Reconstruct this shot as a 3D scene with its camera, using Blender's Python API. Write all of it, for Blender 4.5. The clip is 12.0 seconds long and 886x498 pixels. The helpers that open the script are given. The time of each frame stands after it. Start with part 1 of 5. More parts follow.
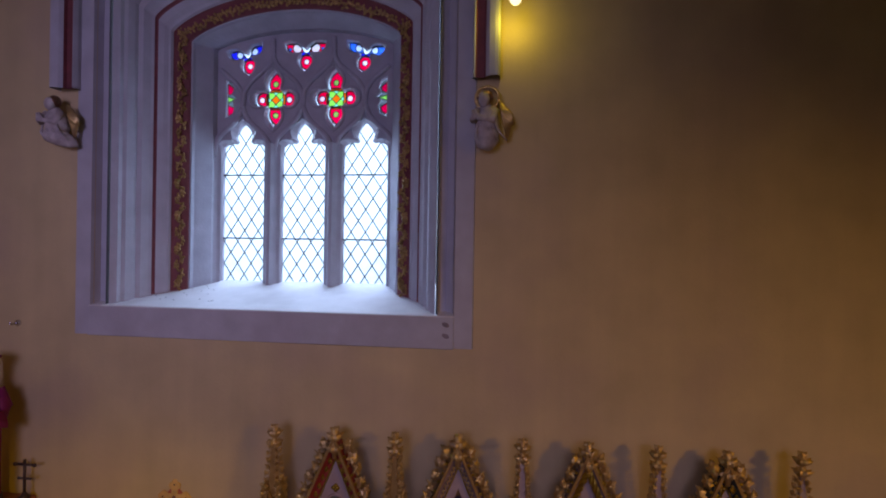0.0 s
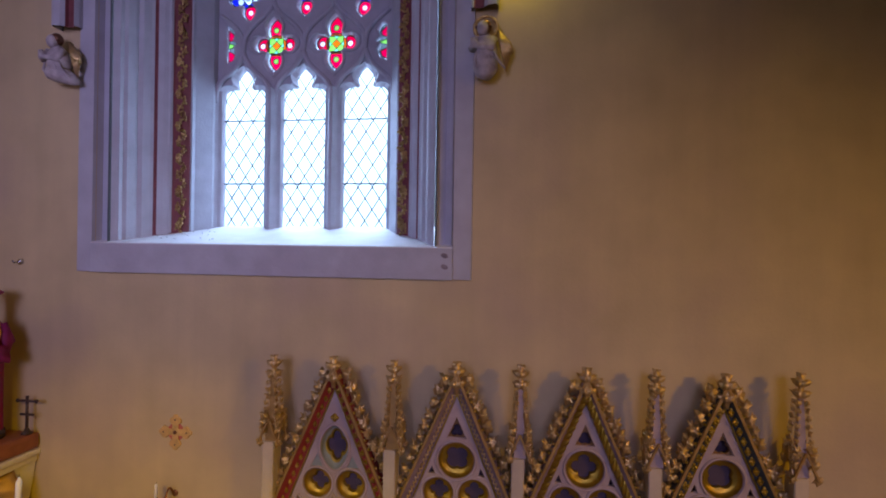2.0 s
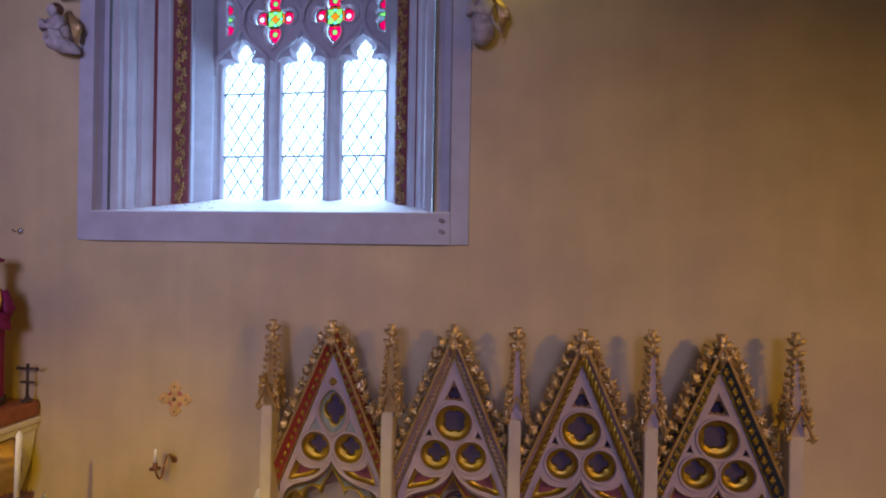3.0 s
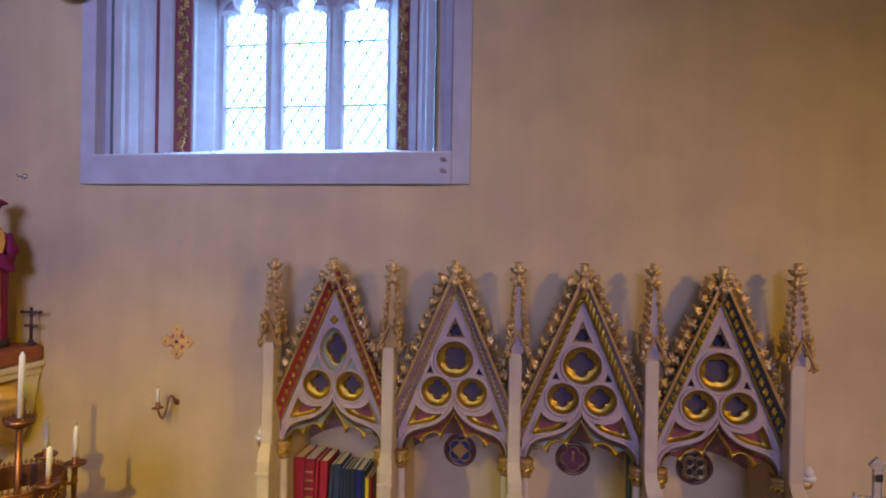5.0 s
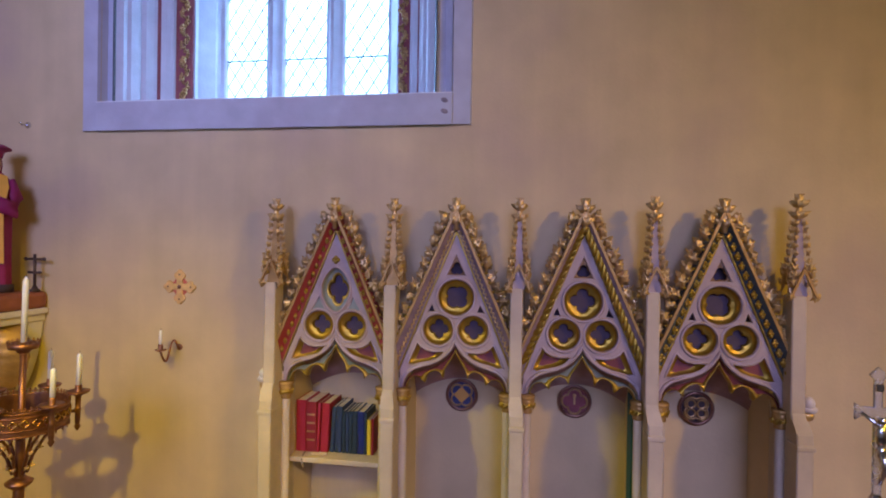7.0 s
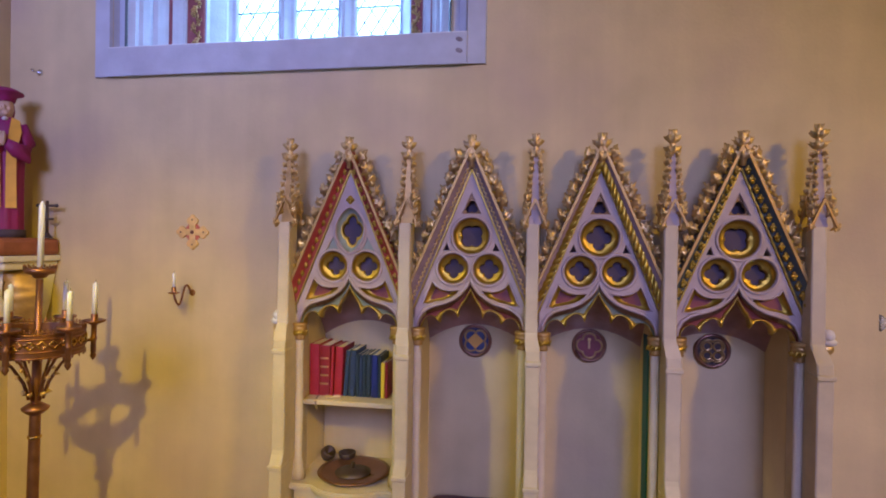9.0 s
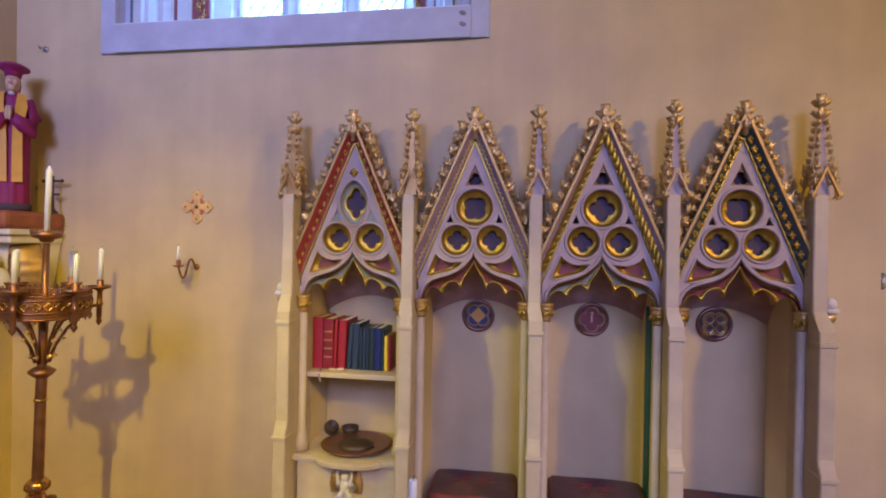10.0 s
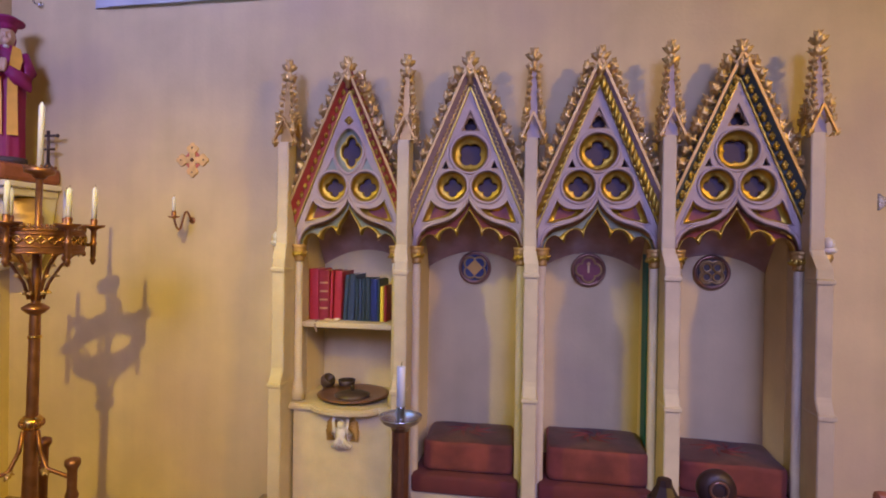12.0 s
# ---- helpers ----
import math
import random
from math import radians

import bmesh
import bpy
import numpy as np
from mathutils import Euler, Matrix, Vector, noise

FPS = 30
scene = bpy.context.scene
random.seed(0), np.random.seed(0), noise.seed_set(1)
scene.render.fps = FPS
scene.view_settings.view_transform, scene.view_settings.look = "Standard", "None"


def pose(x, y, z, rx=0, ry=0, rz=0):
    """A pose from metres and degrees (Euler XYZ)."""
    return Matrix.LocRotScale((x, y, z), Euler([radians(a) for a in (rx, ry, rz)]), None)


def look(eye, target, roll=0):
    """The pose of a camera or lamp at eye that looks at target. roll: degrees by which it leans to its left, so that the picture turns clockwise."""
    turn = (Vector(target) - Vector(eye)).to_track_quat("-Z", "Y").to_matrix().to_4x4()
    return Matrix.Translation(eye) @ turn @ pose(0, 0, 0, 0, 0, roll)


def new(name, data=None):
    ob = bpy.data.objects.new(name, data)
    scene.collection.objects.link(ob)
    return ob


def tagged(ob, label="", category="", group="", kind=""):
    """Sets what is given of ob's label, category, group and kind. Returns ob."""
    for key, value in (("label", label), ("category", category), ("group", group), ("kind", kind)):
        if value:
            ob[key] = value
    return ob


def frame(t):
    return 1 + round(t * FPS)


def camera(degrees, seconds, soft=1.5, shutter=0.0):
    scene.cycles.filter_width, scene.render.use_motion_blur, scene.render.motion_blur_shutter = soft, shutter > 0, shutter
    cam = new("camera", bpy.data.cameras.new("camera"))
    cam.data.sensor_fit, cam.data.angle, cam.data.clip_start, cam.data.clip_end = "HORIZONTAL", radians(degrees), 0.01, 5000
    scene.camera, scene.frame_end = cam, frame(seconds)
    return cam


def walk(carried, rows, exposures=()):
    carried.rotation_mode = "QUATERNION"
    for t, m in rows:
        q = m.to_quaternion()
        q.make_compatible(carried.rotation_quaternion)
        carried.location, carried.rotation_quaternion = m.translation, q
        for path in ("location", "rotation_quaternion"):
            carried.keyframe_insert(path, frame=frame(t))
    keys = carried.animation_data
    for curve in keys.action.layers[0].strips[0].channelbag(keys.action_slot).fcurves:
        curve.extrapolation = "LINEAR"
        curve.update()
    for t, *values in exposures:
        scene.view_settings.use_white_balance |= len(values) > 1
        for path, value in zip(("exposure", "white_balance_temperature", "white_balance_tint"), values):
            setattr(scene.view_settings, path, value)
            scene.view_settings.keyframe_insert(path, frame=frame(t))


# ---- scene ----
cam = camera(78.4, 12.0, soft=1.9)
PATH = [
    (0, (-0.053, -3.407, 3.975), (-0.324, -1.426, 3.972), 0.9),
    (0.5, (-0.051, -3.406, 3.869), (-0.325, -1.425, 3.867), 0.9),
    (1, (-0.038, -3.403, 3.755), (-0.316, -1.423, 3.754), 0.9),
    (1.5, (-0.033, -3.412, 3.651), (-0.311, -1.432, 3.65), 0.9),
    (2, (-0.016, -3.412, 3.541), (-0.3, -1.432, 3.539), 0.9),
    (2.5, (-0.001, -3.418, 3.438), (-0.287, -1.439, 3.435), 0.9),
    (3, (0.011, -3.428, 3.322), (-0.276, -1.449, 3.32), 0.9),
    (5, (0.028, -3.429, 2.949), (-0.27, -1.451, 2.939), 1.0),
    (5.5, (0.043, -3.431, 2.868), (-0.258, -1.454, 2.852), 0.9),
    (6, (0.053, -3.434, 2.769), (-0.25, -1.457, 2.756), 0.9),
    (6.5, (0.052, -3.435, 2.677), (-0.253, -1.459, 2.663), 0.9),
    (7, (0.043, -3.435, 2.578), (-0.264, -1.459, 2.564), 0.9),
    (9, (-0.033, -3.431, 2.205), (-0.347, -1.456, 2.188), 0.9),
    (9.5, (-0.045, -3.444, 2.108), (-0.36, -1.469, 2.098), 1.0),
    (10, (-0.041, -3.45, 2.021), (-0.359, -1.476, 2.01), 1.0),
    (10.5, (-0.036, -3.452, 1.943), (-0.355, -1.477, 1.931), 0.9),
    (11, (-0.017, -3.449, 1.866), (-0.338, -1.475, 1.853), 0.9),
    (11.5, (-0.003, -3.443, 1.788), (-0.324, -1.469, 1.774), 0.9),
    (12, (0.001, -3.432, 1.702), (-0.324, -1.459, 1.686), 0.8),
]
EXPOSURES = [(0, -2.7, 7200, 25), (1.5, -2.27, 6900, 22), (3, -1.88, 6400, 18), (5, -1.51, 5750, 15), (7, -1.32, 5450, 14), (9, -1.13, 5250, 14), (12, -0.96, 5250, 18)]
walk(cam, [(t, look(eye, target, roll)) for t, eye, target, roll in PATH], exposures=EXPOSURES)

# ---- light and world ----
world = bpy.data.worlds.new("sky")
scene.world = world
world.use_nodes = True
wn = world.node_tree.nodes
sky = wn.new("ShaderNodeTexSky")
sky.sky_type, sky.sun_disc = "NISHITA", False
sky.sun_elevation, sky.sun_rotation = radians(35), radians(200)
world.node_tree.links.new(sky.outputs["Color"], wn["Background"].inputs["Color"])
wn["Background"].inputs["Strength"].default_value = 0.12


def lamp(name, kind, power, colour, m, size=0.08, size_y=0.0, cone=0.0, blend=0.5):
    data = bpy.data.lights.new(name, kind)
    data.energy, data.color = power, colour
    if kind == "AREA":
        data.shape, data.size, data.size_y = "RECTANGLE", size, size_y
    else:
        data.shadow_soft_size = size
    if kind == "SPOT":
        data.spot_size, data.spot_blend = radians(cone), blend
    ob = new(name, data)
    ob.matrix_basis = m
    return ob


DAY = (0.40, 0.63, 1.0)
WARM = (1.0, 0.68, 0.40)
lamp("window_daylight", "AREA", 1500, DAY, look((-1.705, 1.25, 4.9), (-1.705, 0.0, 4.3)), 1.9, 2.6)
# unseen fill, added for lilac ambient light and haze on the upper wall
lamp("south_fill", "AREA", 104, (0.57, 0.53, 1.0), look((-1.9, -7.7, 5.0), (-2.5, 0, 4.2)), 2.4, 2.6).data.spread = radians(54)
# another added lamp, lifting the dark niches; no real window stands behind it
lamp("second_south_fill", "AREA", 60, (0.57, 0.53, 1.0), look((1.8, -7.7, 4.7), (0.9, 0, 0.6)), 2.4, 2.8).data.spread = radians(48)
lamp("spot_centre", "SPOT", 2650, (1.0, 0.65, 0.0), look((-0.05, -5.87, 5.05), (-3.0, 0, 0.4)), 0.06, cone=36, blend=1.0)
lamp("spot_right", "SPOT", 1880, (1.0, 0.56, 0.0), look((5.0, -5.0, 4.8), (-0.1, 0, 1.0)), 0.18, cone=68, blend=1.0)
lamp("spot_left", "SPOT", 1250, (1.0, 0.78, 0.0), look((-3.7, -4.35, 4.8), (-0.3, 0, 0.6)), 0.07, cone=26, blend=0.7)
lamp("wall_lamp_light", "POINT", 9, (1.0, 0.88, 0.06), pose(-0.10, -0.17, 5.34), 0.02)


# ---- materials ----
def material(name, colour, rough=0.7, metal=0.0, vary=0.12, scale=6.0, bump=0.15, fine=60.0, second=None, patch=2.0, each=0.0, sheen=0.0, coat=0.0, streak=0.0):
    """A Principled surface with broad stains, fine grain and relief, at the world's own scale."""
    mat = bpy.data.materials.new(name)
    mat.use_nodes = True
    nt = mat.node_tree
    n, l = nt.nodes, nt.links
    b = n["Principled BSDF"]
    b.inputs["Roughness"].default_value = rough
    b.inputs["Metallic"].default_value = metal
    b.inputs["Sheen Weight"].default_value = sheen
    b.inputs["Coat Weight"].default_value = coat
    geo = n.new("ShaderNodeNewGeometry")
    big = n.new("ShaderNodeTexNoise")
    big.inputs["Scale"].default_value, big.inputs["Detail"].default_value = patch, 5
    mid = n.new("ShaderNodeTexNoise")
    mid.inputs["Scale"].default_value, mid.inputs["Detail"].default_value = scale, 6
    tiny = n.new("ShaderNodeTexNoise")
    tiny.inputs["Scale"].default_value, tiny.inputs["Detail"].default_value = fine, 4
    for t in (big, mid, tiny):
        l.new(geo.outputs["Position"], t.inputs["Vector"])
    ramp = n.new("ShaderNodeValToRGB")
    a = [c * (1 - vary) for c in colour]
    z = [min(1, c * (1 + vary)) for c in colour]
    ramp.color_ramp.elements[0].position, ramp.color_ramp.elements[1].position = 0.3, 0.7
    ramp.color_ramp.elements[0].color, ramp.color_ramp.elements[1].color = (*a, 1), (*z, 1)
    l.new(mid.outputs["Fac"], ramp.inputs["Fac"])
    mix = n.new("ShaderNodeMix")
    mix.data_type = "RGBA"
    dirt = second or [c * 0.72 for c in colour]
    mix.inputs["B"].default_value = (*dirt, 1)
    cut = n.new("ShaderNodeMapRange")
    cut.inputs["From Min"].default_value, cut.inputs["From Max"].default_value = 0.48, 0.72
    cut.inputs["To Max"].default_value = 0.55
    l.new(big.outputs["Fac"], cut.inputs["Value"])
    l.new(cut.outputs["Result"], mix.inputs["Factor"])
    l.new(ramp.outputs["Color"], mix.inputs["A"])
    out = mix.outputs["Result"]
    if streak:
        stretch = n.new("ShaderNodeMapping")
        stretch.inputs["Scale"].default_value = (7.0, 7.0, 0.5)
        run = n.new("ShaderNodeTexNoise")
        run.inputs["Scale"].default_value, run.inputs["Detail"].default_value = 1.0, 5
        l.new(geo.outputs["Position"], stretch.inputs["Vector"])
        l.new(stretch.outputs["Vector"], run.inputs["Vector"])
        tone = n.new("ShaderNodeMapRange")
        tone.inputs["From Min"].default_value, tone.inputs["From Max"].default_value = 0.3, 0.7
        tone.inputs["To Min"].default_value, tone.inputs["To Max"].default_value = 1 - streak, 1 + streak
        l.new(run.outputs["Fac"], tone.inputs["Value"])
        wash = n.new("ShaderNodeHueSaturation")
        l.new(tone.outputs["Result"], wash.inputs["Value"])
        l.new(out, wash.inputs["Color"])
        out = wash.outputs["Color"]
    if each:
        info = n.new("ShaderNodeObjectInfo")
        hue = n.new("ShaderNodeHueSaturation")
        m = n.new("ShaderNodeMapRange")
        m.inputs["To Min"].default_value, m.inputs["To Max"].default_value = 1 - each, 1 + each
        l.new(info.outputs["Random"], m.inputs["Value"])
        l.new(m.outputs["Result"], hue.inputs["Value"])
        l.new(out, hue.inputs["Color"])
        out = hue.outputs["Color"]
    l.new(out, b.inputs["Base Color"])
    rr = n.new("ShaderNodeMapRange")
    rr.inputs["To Min"].default_value, rr.inputs["To Max"].default_value = max(0.03, rough - 0.12), min(1, rough + 0.12)
    l.new(mid.outputs["Fac"], rr.inputs["Value"])
    l.new(rr.outputs["Result"], b.inputs["Roughness"])
    bp = n.new("ShaderNodeBump")
    bp.inputs["Strength"].default_value, bp.inputs["Distance"].default_value = bump, 0.01
    l.new(tiny.outputs["Fac"], bp.inputs["Height"])
    l.new(bp.outputs["Normal"], b.inputs["Normal"])
    return mat


def glass_pane(name, colour):
    """Obscured leaded glass, seen against the sky: it scatters the daylight behind it."""
    mat = bpy.data.materials.new(name)
    mat.use_nodes = True
    nt = mat.node_tree
    n, l = nt.nodes, nt.links
    b = n["Principled BSDF"]
    b.inputs["Base Color"].default_value = (*colour, 1)
    b.inputs["Roughness"].default_value = 0.12
    tr = n.new("ShaderNodeBsdfTranslucent")
    noise_t = n.new("ShaderNodeTexNoise")
    noise_t.inputs["Scale"].default_value = 18
    geo = n.new("ShaderNodeNewGeometry")
    l.new(geo.outputs["Position"], noise_t.inputs["Vector"])
    ramp = n.new("ShaderNodeValToRGB")
    ramp.color_ramp.elements[0].color = (*[c * 0.75 for c in colour], 1)
    ramp.color_ramp.elements[1].color = (*colour, 1)
    l.new(noise_t.outputs["Fac"], ramp.inputs["Fac"])
    l.new(ramp.outputs["Color"], tr.inputs["Color"])
    mx = n.new("ShaderNodeMixShader")
    mx.inputs["Fac"].default_value = 0.9
    l.new(b.outputs["BSDF"], mx.inputs[1])
    l.new(tr.outputs["BSDF"], mx.inputs[2])
    l.new(mx.outputs["Shader"], n["Material Output"].inputs["Surface"])
    return mat


def glow(name, colour, strength):
    mat = bpy.data.materials.new(name)
    mat.use_nodes = True
    b = mat.node_tree.nodes["Principled BSDF"]
    b.inputs["Emission Color"].default_value = (*colour, 1)
    b.inputs["Emission Strength"].default_value = strength
    return mat


PLASTER = material("plaster", (0.59, 0.47, 0.268), 0.85, vary=0.09, scale=3.0, patch=1.1, bump=0.14, fine=45, second=(0.49, 0.365, 0.29), streak=0.04)
STONE = material("painted_stone", (0.56, 0.47, 0.34), 0.7, vary=0.09, scale=9, patch=3, bump=0.12, fine=70, second=(0.47, 0.39, 0.30))
# the lilac-blue tint puts the violet haze round the window into the stone
FRAME_STONE = material("window_stone", (0.47, 0.48, 0.54), 0.75, vary=0.09, scale=7, patch=2.5, bump=0.14, fine=60, second=(0.40, 0.37, 0.43))
TRACERY = material("tracery_stone", (0.38, 0.39, 0.45), 0.75, vary=0.1, scale=8, patch=3, bump=0.15, fine=55)
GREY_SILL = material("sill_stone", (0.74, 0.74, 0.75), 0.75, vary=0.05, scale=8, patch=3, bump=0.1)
CROWN_WHITE = material("gable_paint", (0.42, 0.33, 0.33), 0.6, vary=0.10, scale=12, patch=5, bump=0.12, second=(0.34, 0.25, 0.24))
GOLD = material("gilding", (0.44, 0.30, 0.04), 0.34, 0.8, vary=0.18, scale=25, patch=9, bump=0.3, fine=90, second=(0.42, 0.24, 0.07))
OLD_GOLD = material("worn_gilding", (0.66, 0.47, 0.19), 0.38, 0.7, vary=0.22, scale=22, patch=12, bump=0.35, fine=90, second=(0.50, 0.36, 0.26))
DARK_GILT = material("dark_gilding", (0.44, 0.29, 0.11), 0.42, 0.6, vary=0.3, scale=22, patch=9, bump=0.3, second=(0.22, 0.12, 0.07))
DULL_GOLD = material("dull_gold_ground", (0.26, 0.15, 0.07), 0.5, 0.5, vary=0.25, scale=24, patch=10)
OCHRE = material("ochre_gilding", (0.45, 0.28, 0.09), 0.42, 0.45, vary=0.15, scale=18, patch=8)
LILAC = material("dull_lilac_paint", (0.27, 0.19, 0.22), 0.6, vary=0.15, scale=20, patch=8)
# maroon darkened for canopy shade, lilac blotches for light off the window
VAULT = material("vault_maroon_and_shade", (0.36, 0.21, 0.18), 0.8, vary=0.22, scale=9, patch=6, second=(0.48, 0.38, 0.36))
RED_PAINT = material("red_paint", (0.30, 0.035, 0.03), 0.6, vary=0.15, scale=20, patch=8)
GREEN_PAINT = material("green_paint", (0.06, 0.075, 0.075), 0.6, vary=0.15, scale=20, patch=8)
TEAL_PAINT = material("teal_paint", (0.01, 0.115, 0.17), 0.6, vary=0.15, scale=20, patch=8)
MAROON = material("maroon_paint", (0.20, 0.05, 0.06), 0.65, vary=0.15, scale=20, patch=8)
BLUE_PAINT = material("blue_paint", (0.035, 0.045, 0.13), 0.6, vary=0.2, scale=20, patch=8)
# dark tone for shade behind the gables; also crumbs and the statue's plinth
SHADE_PAINT = material("recess_shade_and_dark_paint", (0.07, 0.05, 0.085), 0.8, vary=0.15, scale=14, patch=6)
GREY_PAINT = material("grey_green_paint", (0.25, 0.29, 0.27), 0.65, vary=0.1, scale=14, patch=6)
BRASS = material("dark_brass", (0.32, 0.155, 0.085), 0.40, 0.85, vary=0.2, scale=18, patch=7, bump=0.12, second=(0.30, 0.12, 0.055))
BRIGHT_BRASS = material("bright_brass", (0.75, 0.48, 0.12), 0.25, 1.0, vary=0.15, scale=18, patch=7, bump=0.1)
SILVER = material("silver_plate", (0.72, 0.72, 0.74), 0.2, 1.0, vary=0.08, scale=16, patch=7, bump=0.05)
WAX = material("candle_wax", (0.82, 0.83, 0.87), 0.4, vary=0.03, scale=14, patch=6, bump=0.03)
WICK = material("wick", (0.03, 0.025, 0.02), 0.9)
CRYSTAL = material("crystal", (0.85, 0.85, 0.88), 0.25, vary=0.05, scale=20, bump=0.05)
CRYSTAL.node_tree.nodes["Principled BSDF"].inputs["Transmission Weight"].default_value = 0.8
CHIP = material("chipped_paint", (0.24, 0.21, 0.24), 0.85, vary=0.3, scale=40)
LEAD = material("lead_came", (0.05, 0.055, 0.06), 0.5, 0.4, vary=0.1)
VELVET = material("cushion_velvet", (0.19, 0.046, 0.036), 0.9, vary=0.35, scale=6, patch=4, bump=0.25, fine=160, second=(0.07, 0.015, 0.015), sheen=0.06)
# darker copy of the velvet, for how light falls on the cushion tops
VELVET_TOP_SHADE = material("cushion_velvet_top_shade", (0.088, 0.032, 0.032), 0.9, vary=0.3, scale=14, patch=6, bump=0.3, fine=180, second=(0.06, 0.018, 0.018), sheen=0.08)
CLOTH = material("seat_cloth", (0.12, 0.025, 0.03), 0.9, vary=0.15, scale=10, patch=4, bump=0.2, fine=160, sheen=0.05)
STITCH = material("red_embroidery", (0.22, 0.05, 0.045), 0.85, vary=0.2, scale=40, patch=20, bump=0.3)
COPPER = material("dark_copper", (0.25, 0.13, 0.09), 0.32, 0.7, vary=0.2, scale=12, patch=6, bump=0.1)
BLACKENED = material("blackened_metal", (0.085, 0.06, 0.06), 0.45, 0.4, vary=0.2, scale=12, patch=6)
WOOD = material("red_brown_wood", (0.30, 0.10, 0.05), 0.5, vary=0.2, scale=10, patch=4, second=(0.2, 0.07, 0.04))
DARK_WOOD = material("dark_wood", (0.035, 0.016, 0.014), 0.45, vary=0.2, scale=10, patch=4)
SKIN = material("painted_flesh", (0.62, 0.42, 0.30), 0.6, vary=0.06, scale=16, patch=8)
ROBE = material("crimson_robe_paint", (0.27, 0.014, 0.12), 0.6, vary=0.15, scale=9, patch=5)
STOLE = material("yellow_stole_paint", (0.78, 0.42, 0.06), 0.55, vary=0.12, scale=12, patch=6)
ANGEL_PAINT = material("grimy_angel_paint", (0.47, 0.42, 0.43), 0.75, vary=0.25, scale=22, patch=12, bump=0.3, second=(0.27, 0.22, 0.23))
WHITE_PAINT = material("white_paint", (0.74, 0.70, 0.68), 0.6, vary=0.08, scale=12, patch=6, second=(0.55, 0.50, 0.50))
PAPER = material("book_pages", (0.68, 0.60, 0.45), 0.85, vary=0.1, scale=30, fine=200, bump=0.3)
FLOOR = material("floor_stone", (0.30, 0.22, 0.17), 0.6, vary=0.15, scale=5, patch=1.5)
CEIL = material("ceiling_plaster", (0.62, 0.55, 0.45), 0.85, vary=0.06, scale=3, patch=1)
CLEAR = glass_pane("quarry_glass", (0.50, 0.53, 0.50))
GL_RED = glass_pane("red_glass", (0.60, 0.0, 0.05))
GL_BLUE = glass_pane("blue_glass", (0.004, 0.02, 0.45))
GL_SKY = glass_pane("light_blue_glass", (0.01, 0.17, 0.55))
GL_GREEN = glass_pane("green_glass", (0.19, 0.46, 0.08))
GL_AQUA = glass_pane("aqua_glass", (0.16, 0.48, 0.34))
GL_AMBER = glass_pane("amber_glass", (0.55, 0.13, 0.005))
GL_GREY = glass_pane("grey_glass", (0.10, 0.12, 0.12))
GL_WHITE = glass_pane("white_glass", (0.62, 0.68, 0.66))


# ---- building helpers ----
def thing(name, base, label, category, group="", kind=""):
    ob = new(name)
    ob.empty_display_size = 0.1
    ob.matrix_basis = Matrix.Translation(base)
    return tagged(ob, label, category, group, kind)


def part(name, bm, mat, parent=None, label="", smooth=False, m=None):
    """Link a bmesh (or a shared mesh) as one mesh object, under a thing or a part."""
    if isinstance(bm, bmesh.types.BMesh):
        bmesh.ops.recalc_face_normals(bm, faces=bm.faces)
        me = bpy.data.meshes.new(name)
        bm.to_mesh(me)
        bm.free()
        if smooth:
            me.polygons.foreach_set("use_smooth", [True] * len(me.polygons))
    else:
        me = bm
    if not me.materials:
        for one in (mat if isinstance(mat, (list, tuple)) else [mat]):
            me.materials.append(one)
    ob = new(name, me)
    if m is not None:
        ob.matrix_basis = m
    if parent is not None:
        ob.parent = parent
        ob.matrix_parent_inverse = parent.matrix_basis.inverted()
    if label:
        ob["label"] = label
    return ob


def box(x0, x1, y0, y1, z0, z1, bevel=0.0, bm=None):
    bm = bm or bmesh.new()
    made = bmesh.ops.create_cube(bm, size=1, matrix=Matrix.LocRotScale(((x0 + x1) / 2, (y0 + y1) / 2, (z0 + z1) / 2), None, (x1 - x0, y1 - y0, z1 - z0)))
    if bevel:
        edges = {e for v in made["verts"] for e in v.link_edges}
        bmesh.ops.bevel(bm, geom=list(edges), offset=bevel, segments=2, affect="EDGES", profile=0.5)
    return bm


def lathe(profile, at=(0, 0, 0), seg=24, bm=None, turn=0.0):
    """Turn a profile of (radius, height) about the upright through at."""
    bm = bm or bmesh.new()
    rings = []
    for r, z in profile:
        rings.append([bm.verts.new((at[0] + max(r, 1e-4) * math.cos(turn + 2 * math.pi * i / seg), at[1] + max(r, 1e-4) * math.sin(turn + 2 * math.pi * i / seg), at[2] + z)) for i in range(seg)])
    for a, b in zip(rings, rings[1:]):
        for i in range(seg):
            bm.faces.new((a[i], a[(i + 1) % seg], b[(i + 1) % seg], b[i]))
    bm.faces.new(rings[0][::-1])
    bm.faces.new(rings[-1])
    return bm


